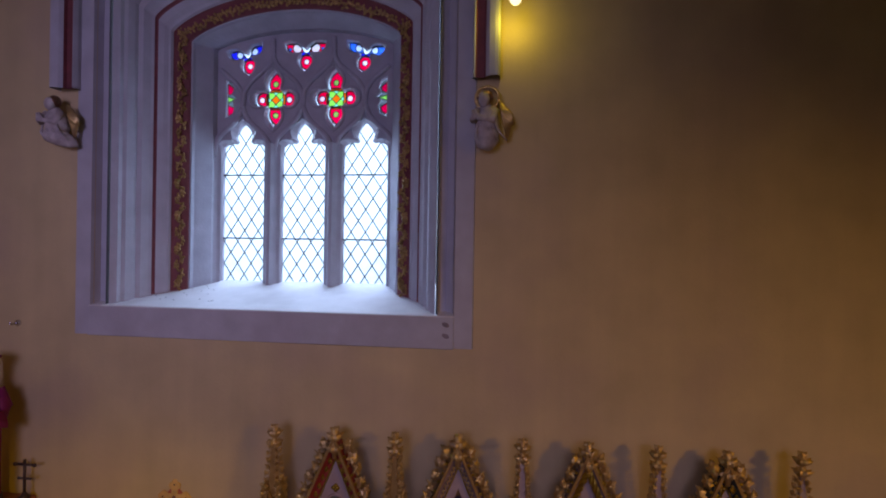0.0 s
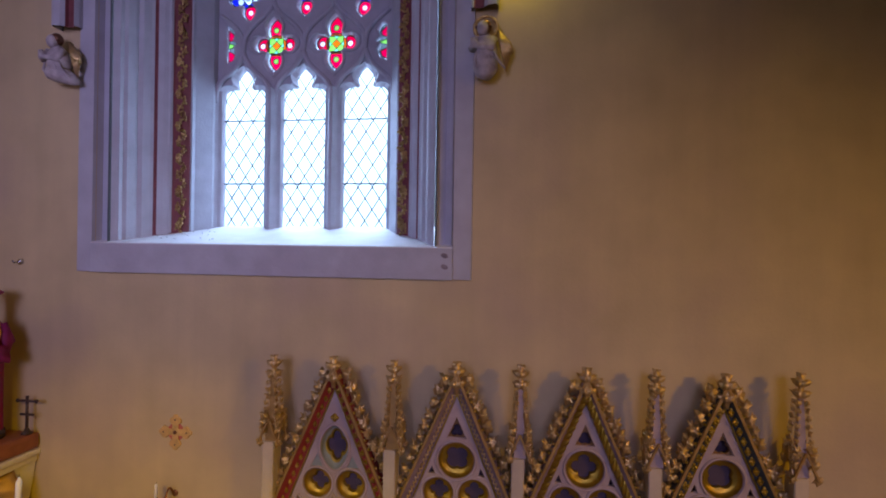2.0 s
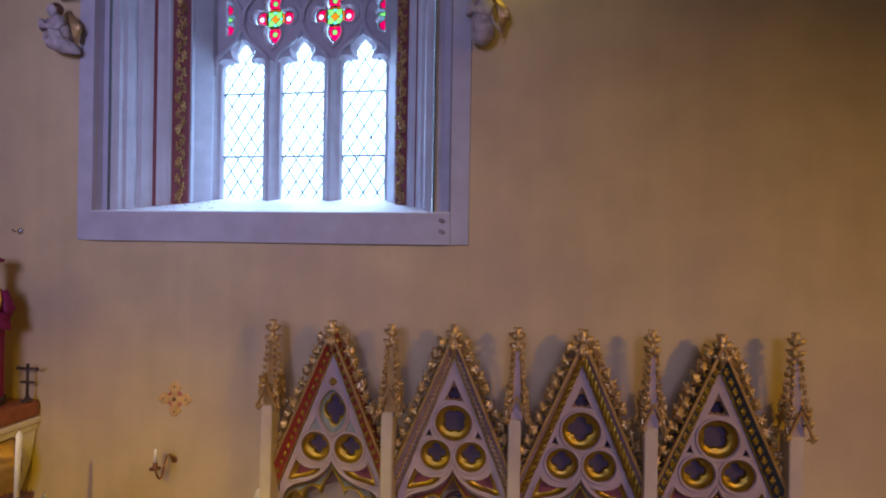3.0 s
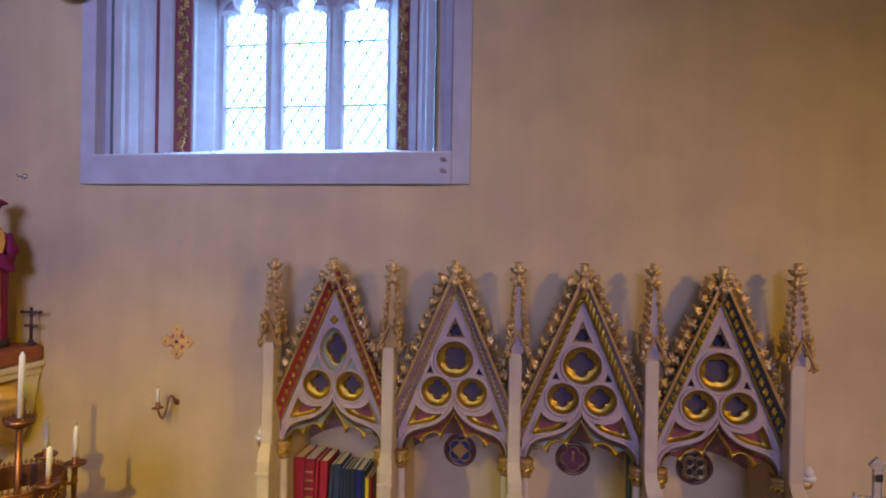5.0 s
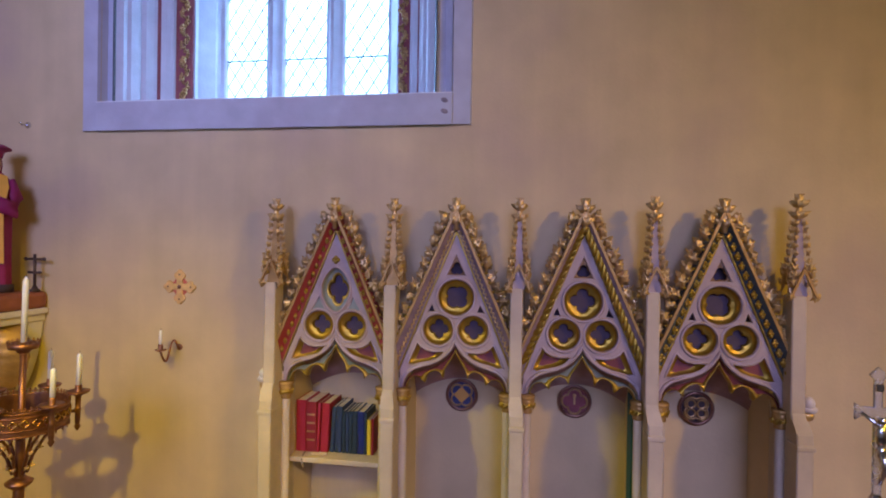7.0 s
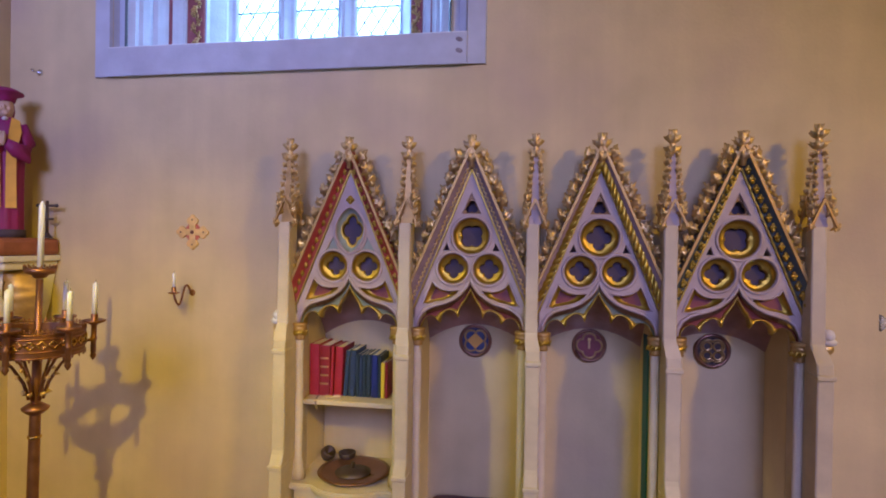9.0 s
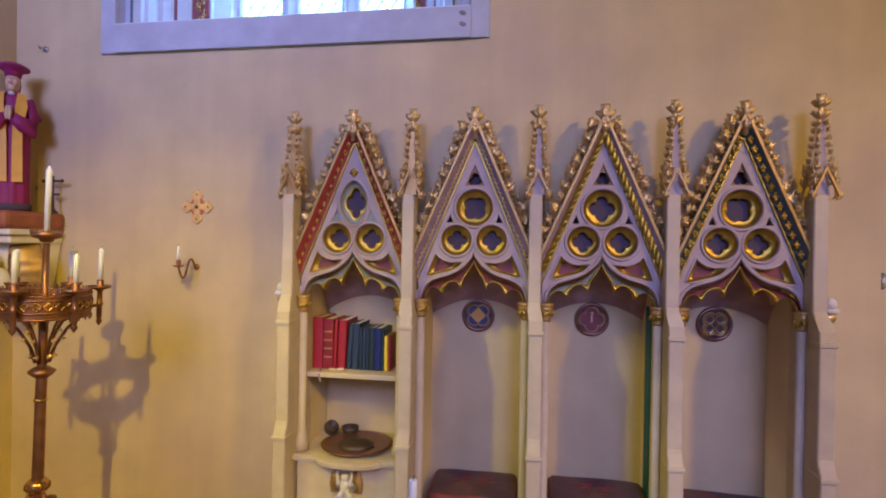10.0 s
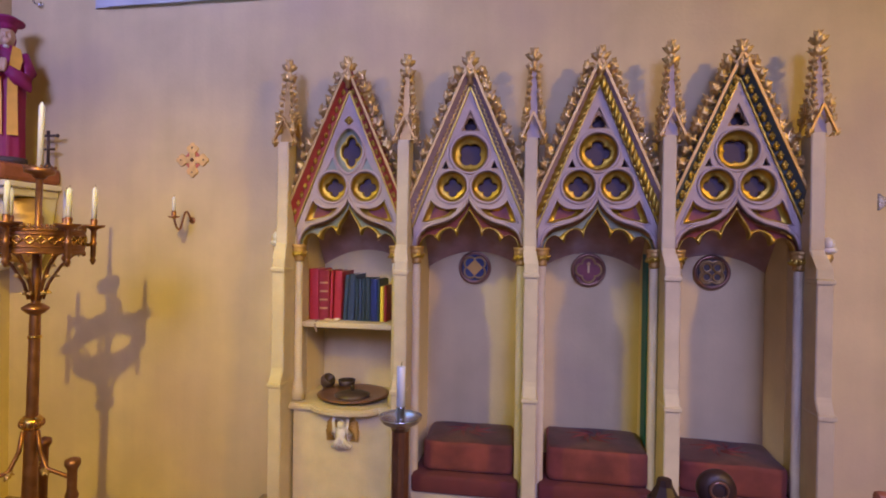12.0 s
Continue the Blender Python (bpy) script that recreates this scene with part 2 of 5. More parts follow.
def tube(points, radius, seg=8, bm=None, closed=False):
    """A round bar through the points; radius may be a number or one per point."""
    bm = bm or bmesh.new()
    pts = [Vector(p) for p in points]
    radii = radius if isinstance(radius, (list, tuple)) else [radius] * len(pts)
    rings = []
    side = None
    for i, p in enumerate(pts):
        a = pts[i - 1] if i or closed else p
        b = pts[(i + 1) % len(pts)] if i + 1 < len(pts) or closed else p
        d = (b - a).normalized()
        if side is None or abs(side.dot(d)) > 0.95:
            side = d.orthogonal().normalized()
        side = (side - d * side.dot(d)).normalized()
        up = d.cross(side)
        rings.append([bm.verts.new(p + radii[i] * (math.cos(2 * math.pi * k / seg) * side + math.sin(2 * math.pi * k / seg) * up)) for k in range(seg)])
    pairs = list(zip(rings, rings[1:])) + ([(rings[-1], rings[0])] if closed else [])
    for a, b in pairs:
        for k in range(seg):
            bm.faces.new((a[k], a[(k + 1) % seg], b[(k + 1) % seg], b[k]))
    if not closed:
        bm.faces.new(rings[0][::-1])
        bm.faces.new(rings[-1])
    return bm


def blob(centre, size, turn=(0, 0, 0), bm=None, level=2):
    bm = bm or bmesh.new()
    m = Matrix.LocRotScale(centre, Euler([radians(a) for a in turn]), size)
    bmesh.ops.create_icosphere(bm, subdivisions=level, radius=1, matrix=m)
    return bm


def sheet(outlines, y, thick, bevel=0.0):
    """A plate in an upright plane: closed outlines of (x, z), the inner ones cut through; its face at y, its depth behind."""
    cu = bpy.data.curves.new("outline", "CURVE")
    cu.dimensions, cu.fill_mode = "2D", "BOTH"
    cu.extrude, cu.bevel_depth, cu.bevel_resolution = thick / 2 - bevel, bevel, 1
    cu.offset = -bevel
    for pts in outlines:
        sp = cu.splines.new("POLY")
        sp.points.add(len(pts) - 1)
        for q, (x, z) in zip(sp.points, pts):
            q.co = (x, z, 0, 1)
        sp.use_cyclic_u = True
    ob = bpy.data.objects.new("outline", cu)
    me = bpy.data.meshes.new_from_object(ob)
    bpy.data.objects.remove(ob)
    bpy.data.curves.remove(cu)
    me.transform(Matrix.Translation((0, y + thick / 2, 0)) @ pose(0, 0, 0, 90, 0, 0))
    me.materials.clear()
    return me


def loft(rows, closed=False, bm=None):
    """Join rows of points, all of one length, into a skin."""
    bm = bm or bmesh.new()
    vs = [[bm.verts.new(p) for p in row] for row in rows]
    for a, b in zip(vs, vs[1:]):
        for i in range(len(a) - (0 if closed else 1)):
            j = (i + 1) % len(a)
            bm.faces.new((a[i], a[j], b[j], b[i]))
    return bm


def resample(pts, n):
    """The open outline walked in n even steps."""
    run = [0.0]
    for a, b in zip(pts, pts[1:]):
        run.append(run[-1] + math.hypot(b[0] - a[0], b[1] - a[1]))
    out, k = [], 0
    for i in range(n):
        d = run[-1] * i / (n - 1)
        while k < len(run) - 2 and run[k + 1] < d:
            k += 1
        f = (d - run[k]) / max(1e-9, run[k + 1] - run[k])
        out.append((pts[k][0] + f * (pts[k + 1][0] - pts[k][0]), pts[k][1] + f * (pts[k + 1][1] - pts[k][1])))
    return out


def splay(outer, inner, steps, closed=True):
    """A moulded slope between two outlines of one length; steps of (share of the way in, y)."""
    return loft([[(a[0] + f * (b[0] - a[0]), y, a[1] + f * (b[1] - a[1])) for a, b in zip(outer, inner)] for f, y in steps], closed=closed)


def circle(x, z, r, n=28, squash=1.0):
    return [(x + r * math.cos(2 * math.pi * i / n), z + r * squash * math.sin(2 * math.pi * i / n)) for i in range(n)]


def foil(x, z, r, lobes=4, turn=0.0, n=40, depth=0.42, squash=1.0):
    """A foiled opening: lobes round a centre, with cusps between them."""
    out = []
    for i in range(n):
        a = 2 * math.pi * i / n
        k = abs(math.cos(lobes * (a - turn) / 2)) ** 0.75
        rr = r * (1 - depth + depth * k)
        out.append((x + rr * math.cos(a), z + rr * squash * math.sin(a)))
    return out


def shade_smooth(me):
    me.polygons.foreach_set("use_smooth", [True] * len(me.polygons))
    return me


# ---- the chapel's shell ----
LEFT, RIGHT, SOUTH, TOP = -3.80, 6.0, -8.0, 7.6
WX, SILL = -1.705, 3.55          # the window's middle and its sill
SPRING = 5.50
BAYS = [-1.15, -0.384, 0.374, 1.134]
PIERS = [-1.535, -0.765, -0.004, 0.758, 1.512]


def arch(h, base, n=28, lift=0.0):
    """The outline of the window at half width h: up one side, over the depressed arch and down the other."""
    rise = 0.25 + (h - 0.85) * (0.9 if h < 0.85 else 0.3)
    lift += max(0.0, h - 0.85) * 0.9
    pts = [(WX - h, base)]
    for i in range(n + 1):
        u = -math.cos(math.pi * i / n)
        pts.append((WX + h * u, SPRING + lift + rise * max(0.0, 1 - u * u) ** 0.75))
    pts.append((WX + h, base))
    return pts


NICHE = 0.325
holes = [arch(1.256, SILL - 0.16)]
for bx in BAYS:
    holes.append([(bx - NICHE, -0.01 + 0.02), (bx + NICHE, 0.01), (bx + NICHE, 1.98), (bx + 0.15, 2.08), (bx - 0.15, 2.08), (bx - NICHE, 1.98)])
wall_n = part("wall_north", sheet([[(LEFT - 0.4, -0.4), (RIGHT + 0.4, -0.4), (RIGHT + 0.4, TOP + 0.2), (LEFT - 0.4, TOP + 0.2)]] + holes, 0.0, 0.75), PLASTER)
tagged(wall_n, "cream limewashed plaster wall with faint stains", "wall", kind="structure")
for nm, b in (("wall_west", (LEFT - 0.4, LEFT, SOUTH - 0.4, 0.0, -0.4, TOP + 0.2)), ("wall_east", (RIGHT, RIGHT + 0.4, SOUTH - 0.4, 0.0, -0.4, TOP + 0.2))):
    tagged(part(nm, box(*b), PLASTER), "cream limewashed plaster side wall", "wall", kind="structure")
# out of view; both openings are made up to go with the fill lamps
south = part("wall_south", sheet([[(LEFT, -0.4), (RIGHT, -0.4), (RIGHT, TOP + 0.2), (LEFT, TOP + 0.2)], [(-2.5, 2.6), (0.1, 2.6), (0.1, 5.8), (-2.5, 5.8)], [(0.6, 3.3), (3.0, 3.3), (3.0, 6.1), (0.6, 6.1)]], SOUTH - 0.4, 0.4), PLASTER)
tagged(south, "unseen cream plaster wall with two openings added behind the fill lamps", "wall", kind="structure")
tagged(part("floor", box(LEFT, RIGHT, SOUTH, 0.0, -0.4, -0.2), FLOOR), "worn reddish stone chapel floor", "floor", kind="structure")
tagged(part("ceiling", box(LEFT, RIGHT, SOUTH, 0.0, TOP, TOP + 0.2), CEIL), "pale plaster ceiling", "ceiling", kind="structure")
tagged(part("step", box(-1.78, 1.78, -0.62, -0.002, -0.2, 0.0, 0.012), FLOOR), "low stone step under the sedilia", "step", kind="structure")
for bx in BAYS:
    tagged(part("niche_back", box(bx - NICHE - 0.02, bx + NICHE + 0.02, 0.30, 0.34, 0.0, 2.1), PLASTER), "plain plastered back of a seat niche", "wall", kind="structure")

# ---- the window ----
window = tagged(new("window_1"), "three-light traceried stone window with leaded and stained glass", "window", kind="structure")


def reveal(name, profile, mat, label="", base=SILL - 0.1):
    """A moulded order round the window: a profile of (half width, depth) carried up the jambs and over the arch."""
    rows = [[(x, y, z) for x, z in arch(h, base)] for h, y in profile]
    return part(name, loft(rows), mat, window, label)


# face band on the wall, from the lower corners to the arch
band = [[(x, y, z) for x, z in arch(h, 3.345)] for h, y in ((1.385, 0.0), (1.38, -0.018), (1.265, -0.022), (1.26, -0.004))]
part("face_band", loft(band), FRAME_STONE, window, "pale stone band tinted lilac-grey like the window's haze")
reveal("outer_hollow", [(1.26, -0.012), (1.245, 0.05), (1.20, 0.075), (1.165, 0.05), (1.158, -0.008)], FRAME_STONE)
reveal("dark_fillet", [(1.158, -0.008), (1.147, -0.004), (1.140, 0.02)], GREEN_PAINT, "dark green painted fillet")
reveal("splay", [(1.140, 0.0), (1.105, 0.03), (1.100, 0.06), (1.080, 0.075), (1.062, 0.12), (1.058, 0.15), (1.03, 0.165), (1.005, 0.215), (0.990, 0.23)], FRAME_STONE, "moulded pale stone splay")
reveal("red_line", [(0.990, 0.23), (0.984, 0.245), (0.975, 0.25)], MAROON, "thin dark red painted line")
reveal("inner_hollow", [(0.975, 0.25), (0.945, 0.275), (0.925, 0.30), (0.913, 0.305), (0.905, 0.325)], FRAME_STONE)
reveal("red_ground", [(0.905, 0.325), (0.898, 0.335), (0.812, 0.385), (0.806, 0.395)], MAROON, "red painted band under gilt carving")
reveal("inner_splay", [(0.806, 0.395), (0.795, 0.40), (0.79, 0.43), (0.725, 0.53), (0.715, 0.545), (0.705, 0.63)], TRACERY)

# gilt running foliage on the red band: scrolls and flower bosses
leaf = bmesh.new()
for k in range(3):
    blob((0.014 * math.cos(2.1 * k), 0, 0.014 * math.sin(2.1 * k)), (0.014, 0.007, 0.009), (0, -120 * k, 0), leaf, 1)
leaf_me = bpy.data.meshes.new("gilt_leaf")
leaf.to_mesh(leaf_me)
leaf.free()
boss = bmesh.new()
for k in range(5):
    blob((0.017 * math.cos(1.257 * k), 0, 0.02 * math.sin(1.257 * k)), (0.014, 0.010, 0.014), (0, 0, 0), boss, 1)
blob((0, -0.006, 0), (0.012, 0.012, 0.012), (0, 0, 0), boss, 1)
boss_me = bpy.data.meshes.new("gilt_boss")
boss.to_mesh(boss_me)
boss.free()
rng = random.Random(4)
for side in (-1, 1):
    z, i = SILL + 0.10, 0
    while z < 5.62:
        me = boss_me if i % 11 == 3 else leaf_me
        off = 0.022 * math.sin(i * 1.1)
        x = WX + side * (0.855 + off)
        turn = side * 30
        part("flower_boss" if me is boss_me else "leaf", me, DARK_GILT, window, m=pose(x, 0.352 - off * 0.55, z, 0, rng.uniform(0, 180), turn) @ Matrix.Scale(1.25, 4))
        z += 0.020 if me is leaf_me else 0.04
        i += 1
top = arch(0.855, SILL)[2:-2]
for i, ((x0, z0), (x1, z1)) in enumerate(zip(top, top[1:])):
    n = max(1, int(math.hypot(x1 - x0, z1 - z0) / 0.024))
    for k in range(n):
        f = k / n
        part("leaf", leaf_me, DARK_GILT, window, m=pose(x0 + f * (x1 - x0), 0.352, z0 + f * (z1 - z0) + rng.uniform(-0.022, 0.022), 0, rng.uniform(0, 180), 0) @ Matrix.Scale(1.25, 4))

# sloping sill with its lip
sl = bmesh.new()
prof = [(-0.035, SILL - 0.205), (-0.035, SILL - 0.004), (-0.028, SILL), (0.10, SILL + 0.022), (0.70, SILL + 0.155)]
loft([[(WX - 1.262, y, z) for y, z in prof], [(WX + 1.262, y, z) for y, z in prof]], bm=sl)
for sx in (-1.262, 1.262):
    sl.faces.new([sl.verts.new((WX + sx, y, z)) for y, z in prof + [(0.70, SILL - 0.205)]])
bmesh.ops.remove_doubles(sl, verts=sl.verts, dist=1e-5)
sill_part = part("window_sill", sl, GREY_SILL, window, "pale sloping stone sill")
lip = part("sill_lip", box(WX - 1.266, WX + 1.266, -0.041, -0.030, SILL - 0.208, SILL - 0.008, 0.004), FRAME_STONE, window, "pale front of the sill with the haze's lilac tint")
for z in (SILL - 0.055, SILL - 0.125):
    part("worn_chip", blob((WX + 1.215, -0.040, z), (0.026, 0.004, 0.016), (0, 20, 0), level=2), CHIP, window, "dark chip in the paint")
crumbs = random.Random(9)
for k in range(22):
    x, y = WX + crumbs.uniform(-1.0, -0.4), crumbs.uniform(0.1, 0.5)
    part("crumb", blob((x, y, SILL + 0.022 + (y - 0.1) * 0.2217 + 0.002), (0.004, 0.004, 0.003), level=1), SHADE_PAINT, sill_part)

# hood mould over the window
hood = [(1.36, 0.0), (1.36, -0.05), (1.372, -0.080), (1.380, -0.075)]
reveal("hood_inner", hood, FRAME_STONE, "pale hood moulding", 5.03)
reveal("hood_red_band", [(1.380, -0.075), (1.386, -0.058), (1.436, -0.058), (1.444, -0.08)], MAROON, "dark red painted band of the hood", 5.03)
reveal("hood_outer", [(1.444, -0.08), (1.465, -0.10), (1.50, -0.11), (1.52, -0.11), (1.53, -0.09), (1.53, 0.0)], FRAME_STONE, "pale outer roll of the hood", 5.03)

# tracery: mullions, foiled lights and eyelets
GY, PY = 0.60, 0.650
LIGHTS = [WX - 0.4925, WX, WX + 0.4925]
HW = 0.170
def light_outline(cx):
    """A cinquefoil-headed light."""
    z0, zs, zt = 3.66, 4.715, 4.925
    right = [(HW, z0), (HW, zs), (HW * 0.97, zs + 0.03), (HW * 0.80, zs + 0.055), (HW * 0.56, zs + 0.06), (HW * 0.40, zs + 0.055), (HW * 0.28, zs + 0.07),
             (HW * 0.36, zs + 0.10), (HW * 0.37, zs + 0.13), (HW * 0.26, zs + 0.165), (HW * 0.10, zs + 0.195)]
    return [(cx + x, z) for x, z in right] + [(cx, zt)] + [(cx - x, z) for x, z in right[::-1]]
def light_rim(cx):
    """The light's outline at the stone's face, wider by the chamfer."""
    return [(cx + (x - cx) * 1.0 + (0.034 if x > cx + 0.02 else -0.034 if x < cx - 0.02 else 0.0), z + (0.030 if z > 4.80 else 0.022 if z > 4.73 else 0.0)) for x, z in light_outline(cx)]
QUATS = [(WX - 0.246, 5.118), (WX + 0.246, 5.118)]
def quat_lobe(cx, cz, k, scale=1.0, dx=0.0, dz=0.0):
    """One lobe of the four-petalled opening: 0 and 2 are round, 1 and 3 rise to a point."""
    if k % 2 == 0:
        mid, pts = (0.104, 0.0), [(0.104 + 0.062 * math.cos(a), 0.062 * math.sin(a)) for a in [math.radians(-122 + 244 * i / 16) for i in range(17)]]
    else:
        half = [(0.052, 0.064), (0.062, 0.092), (0.065, 0.120), (0.057, 0.152), (0.036, 0.184), (0.014, 0.204)]
        mid, pts = (0.0, 0.128), half + [(0.0, 0.220)] + [(-x, z) for x, z in half[::-1]]
    s = 1 if k < 2 else -1
    return [(cx + s * (mid[0] + (x - mid[0]) * scale) + dx, cz + s * (mid[1] + (z - mid[1]) * scale) + dz) for x, z in pts]
def quat_hole(cx, cz):
    return [p for k in range(4) for p in quat_lobe(cx, cz, k)]
def tilt_about(pts, cx, cz, a):
    c, q = math.cos(a), math.sin(a)
    return [(cx + (x - cx) * c - (z - cz) * q, cz + (x - cx) * q + (z - cz) * c) for x, z in pts]
def wing(cx, cz, w, s, grow=1.0):
    pts = [(0.012, 0.035), (0.045, 0.020), (w * 0.72, 0.022), (w * 0.92, 0.050), (w, 0.100), (w * 0.75, 0.104), (w * 0.42, 0.100), (0.035, 0.075)]
    mx, mz = w * 0.55, 0.062
    return [(cx + s * (mx + (x - mx) * grow), cz + mz + (z - mz) * grow) for x, z in pts]
def trefoil_hole(cx, cz, w=0.175, tilt=0.0):
    right = wing(cx, cz, w, 1)
    left = wing(cx, cz, w, -1)
    drop = [(cx + x, cz + z) for x, z in ((-0.036, 0.006), (-0.058, -0.028), (-0.056, -0.062), (-0.034, -0.095), (0.0, -0.125), (0.034, -0.095), (0.056, -0.062), (0.058, -0.028), (0.036, 0.006))]
    return tilt_about(drop + right[1:] + [(cx, cz + 0.048)] + left[:0:-1], cx, cz, tilt)
TOPS = [(WX - 0.475, 5.43, 0.15, 0.20), (WX, 5.455, 0.175, 0.0), (WX + 0.475, 5.43, 0.155, -0.16)]
def side_hole(cx, cz, s):
    return [(cx, cz - 0.15), (cx + s * 0.055, cz - 0.13), (cx + s * 0.075, cz - 0.07), (cx + s * 0.05, cz - 0.02), (cx + s * 0.09, cz + 0.0), (cx + s * 0.05, cz + 0.03), (cx + s * 0.07, cz + 0.08), (cx + s * 0.04, cz + 0.13), (cx, cz + 0.145)]
SIDES = [(WX - 0.648, 5.13, 1), (WX + 0.655, 5.12, -1)]
plate = sheet([arch(0.735, 3.62)] + [light_rim(c) for c in LIGHTS] + [quat_hole(*q) for q in QUATS] + [trefoil_hole(*q) for q in TOPS] + [side_hole(*q) for q in SIDES], GY, 0.09, 0.012)
part("tracery", plate, TRACERY, window, "grey stone tracery with foiled heads")
for cx in LIGHTS:
    # lighter stone than the tracery: daylight on the chamfer put into its colour
    part("light_chamfer", splay(light_rim(cx), light_outline(cx), [(-0.15, GY - 0.004), (0.0, GY - 0.010), (0.25, GY + 0.004), (0.85, GY + 0.030), (1.0, GY + 0.044), (1.0, PY + 0.002)]), FRAME_STONE, window, "chamfer round the light, paled as if daylit")
    half = [(-0.226, 4.66), (-0.224, 4.74), (-0.206, 4.80), (-0.168, 4.845), (-0.120, 4.885), (-0.074, 4.925), (-0.036, 4.97), (-0.012, 5.02), (0.0, 5.06)]
    hood = [(cx + x, z) for x, z in half] + [(cx - x, z) for x, z in half[-2::-1]]
    part("hood_rib", tube([(x, GY - 0.012, z) for x, z in resample(hood, 40)], 0.022, 8), TRACERY, window, smooth=True)
    for side in (-1, 1):
        net = [(0.0, 5.04), (0.004 * side, 5.12), (0.016 * side, 5.18), (0.060 * side, 5.245), (0.125 * side, 5.30), (0.190 * side, 5.35), (0.232 * side, 5.40), (0.246 * side, 5.45), (0.246 * side, 5.58)]
        net = [(cx + x, z) for x, z in net if abs(cx + x - WX) < 0.70]
        part("net_rib", tube([(x, GY - 0.010, z) for x, z in resample(net, 20)], 0.019, 8), TRACERY, window, smooth=True)
for k in (-1.5, -0.5, 0.5, 1.5):
    mx = WX + k * 0.4925
    prof = [(-0.066, 0.0), (-0.045, -0.012), (-0.030, -0.03), (-0.012, -0.06), (0.012, -0.06), (0.030, -0.03), (0.045, -0.012), (0.066, 0.0)]
    part("mullion", loft([[(mx + x, GY + y, 3.66) for x, y in prof], [(mx + x, GY + y, 4.76) for x, y in prof]]), TRACERY, window)
for cx, cz in QUATS:
    cup = [(cx + x, cz + z) for x, z in quat_hole(0, 0)]
    grown = [(cx + (x - cx) * 1.22, cz + (z - cz) * 1.17) for x, z in cup]
    part("eyelet_roll", tube([(x, GY - 0.004, z) for x, z in grown], 0.013, 6, closed=True), TRACERY, window, smooth=True)

# leaded quarries
CW, CH = 0.1135, 0.172
q = bmesh.new()
g = 0.003
q.faces.new([q.verts.new(p) for p in ((0, 0, -CH / 2 + g), (CW / 2 - g * 0.7, 0, 0), (0, 0, CH / 2 - g), (-CW / 2 + g * 0.7, 0, 0))])
made = bmesh.ops.extrude_face_region(q, geom=q.faces[:])
bmesh.ops.translate(q, verts=[v for v in made["geom"] if isinstance(v, bmesh.types.BMVert)], vec=(0, 0.003, 0))
bmesh.ops.recalc_face_normals(q, faces=q.faces)
quarry = bpy.data.meshes.new("quarry")
q.to_mesh(quarry)
q.free()
for cx in LIGHTS:
    cames = bmesh.new()
    for i in range(-2, 3):
        for j in range(0, 17):
            x, z = cx + (i + 0.5 * (j % 2)) * CW, 3.66 + j * CH / 2
            if abs(x - cx) > 0.235 or z > 5.0:
                continue
            p = part("quarry", quarry, CLEAR, window, m=pose(x, PY, z, 0, 0, 0))
            p.visible_shadow = False
            for sx in (-1, 1):
                tube([(x, PY - 0.001, z - CH / 2), (x + sx * CW / 2, PY - 0.001, z)], 0.0048, 4, cames)
    part("lead_cames", cames, LEAD, window, "thin dark lead lattice")
    for z in (4.527, 4.029):
        part("saddle_bar", tube([(cx - 0.20, PY - 0.012, z), (cx + 0.20, PY - 0.012, z)], 0.006, 6), LEAD, window)


def glass(name, pts, mat, y=PY):
    ob = part(name, sheet([pts], y, 0.004), mat, window)
    ob.visible_shadow = False
    return ob


lead = bmesh.new()
def leaded(name, pts, mat, y=PY, r=0.0066):
    glass(name, pts, mat, y)
    tube([(x, y - 0.002, z) for x, z in pts], r, 4, lead, closed=True)
for cx, cz in QUATS:
    part("white_glass", sheet([quat_hole(cx, cz)], PY + 0.006, 0.003), GL_WHITE, window).visible_shadow = False
    for k in range(4):
        leaded("red_petal", quat_lobe(cx, cz, k, 0.87, 0.005, 0.004), GL_RED)
        a = k * math.pi / 2
        mid = 0.112 if k % 2 == 0 else 0.122
        eye = circle(cx + mid * math.cos(a), cz + mid * math.sin(a), 0.023, 14)
        if k % 2:
            eye = [(x, z + (0.018 if abs(x - cx) < 0.004 and z > cz + mid * math.sin(a) else 0.0)) for x, z in eye]
        leaded("petal_eye", eye, GL_WHITE if k % 2 == 0 else GL_GREEN, PY - 0.004, 0.004)
    s, c = 0.060, 0.036
    for sx in (-1, 1):
        for sz in (-1, 1):
            leaded("green_piece", [(cx + sx * x, cz + sz * z) for x, z in ((c, 0), (s, s - c), (s, s), (s - c, s), (0, c))], GL_GREEN, PY - 0.003, 0.004)
        leaded("aqua_piece", [(cx + sx * c, cz), (cx + sx * s, cz + s - c), (cx + sx * s, cz - s + c)], GL_AQUA, PY - 0.003, 0.004)
        leaded("aqua_piece", [(cx, cz + sx * c), (cx + s - c, cz + sx * s), (cx - s + c, cz + sx * s)], GL_AQUA, PY - 0.003, 0.004)
    leaded("amber_heart", [(cx - c, cz), (cx, cz - c), (cx + c, cz), (cx, cz + c)], GL_AMBER, PY - 0.004, 0.004)
    for k in range(4):
        arc = [(cx + r * math.cos(a), cz + r * math.sin(a)) for r, n in ((0.084, 1), (0.064, -1)) for a in [k * math.pi / 2 + n * (-0.62 + 1.24 * i / 6) for i in range(7)]]
        leaded("amber_border", arc, GL_AMBER, PY - 0.005, 0.003)
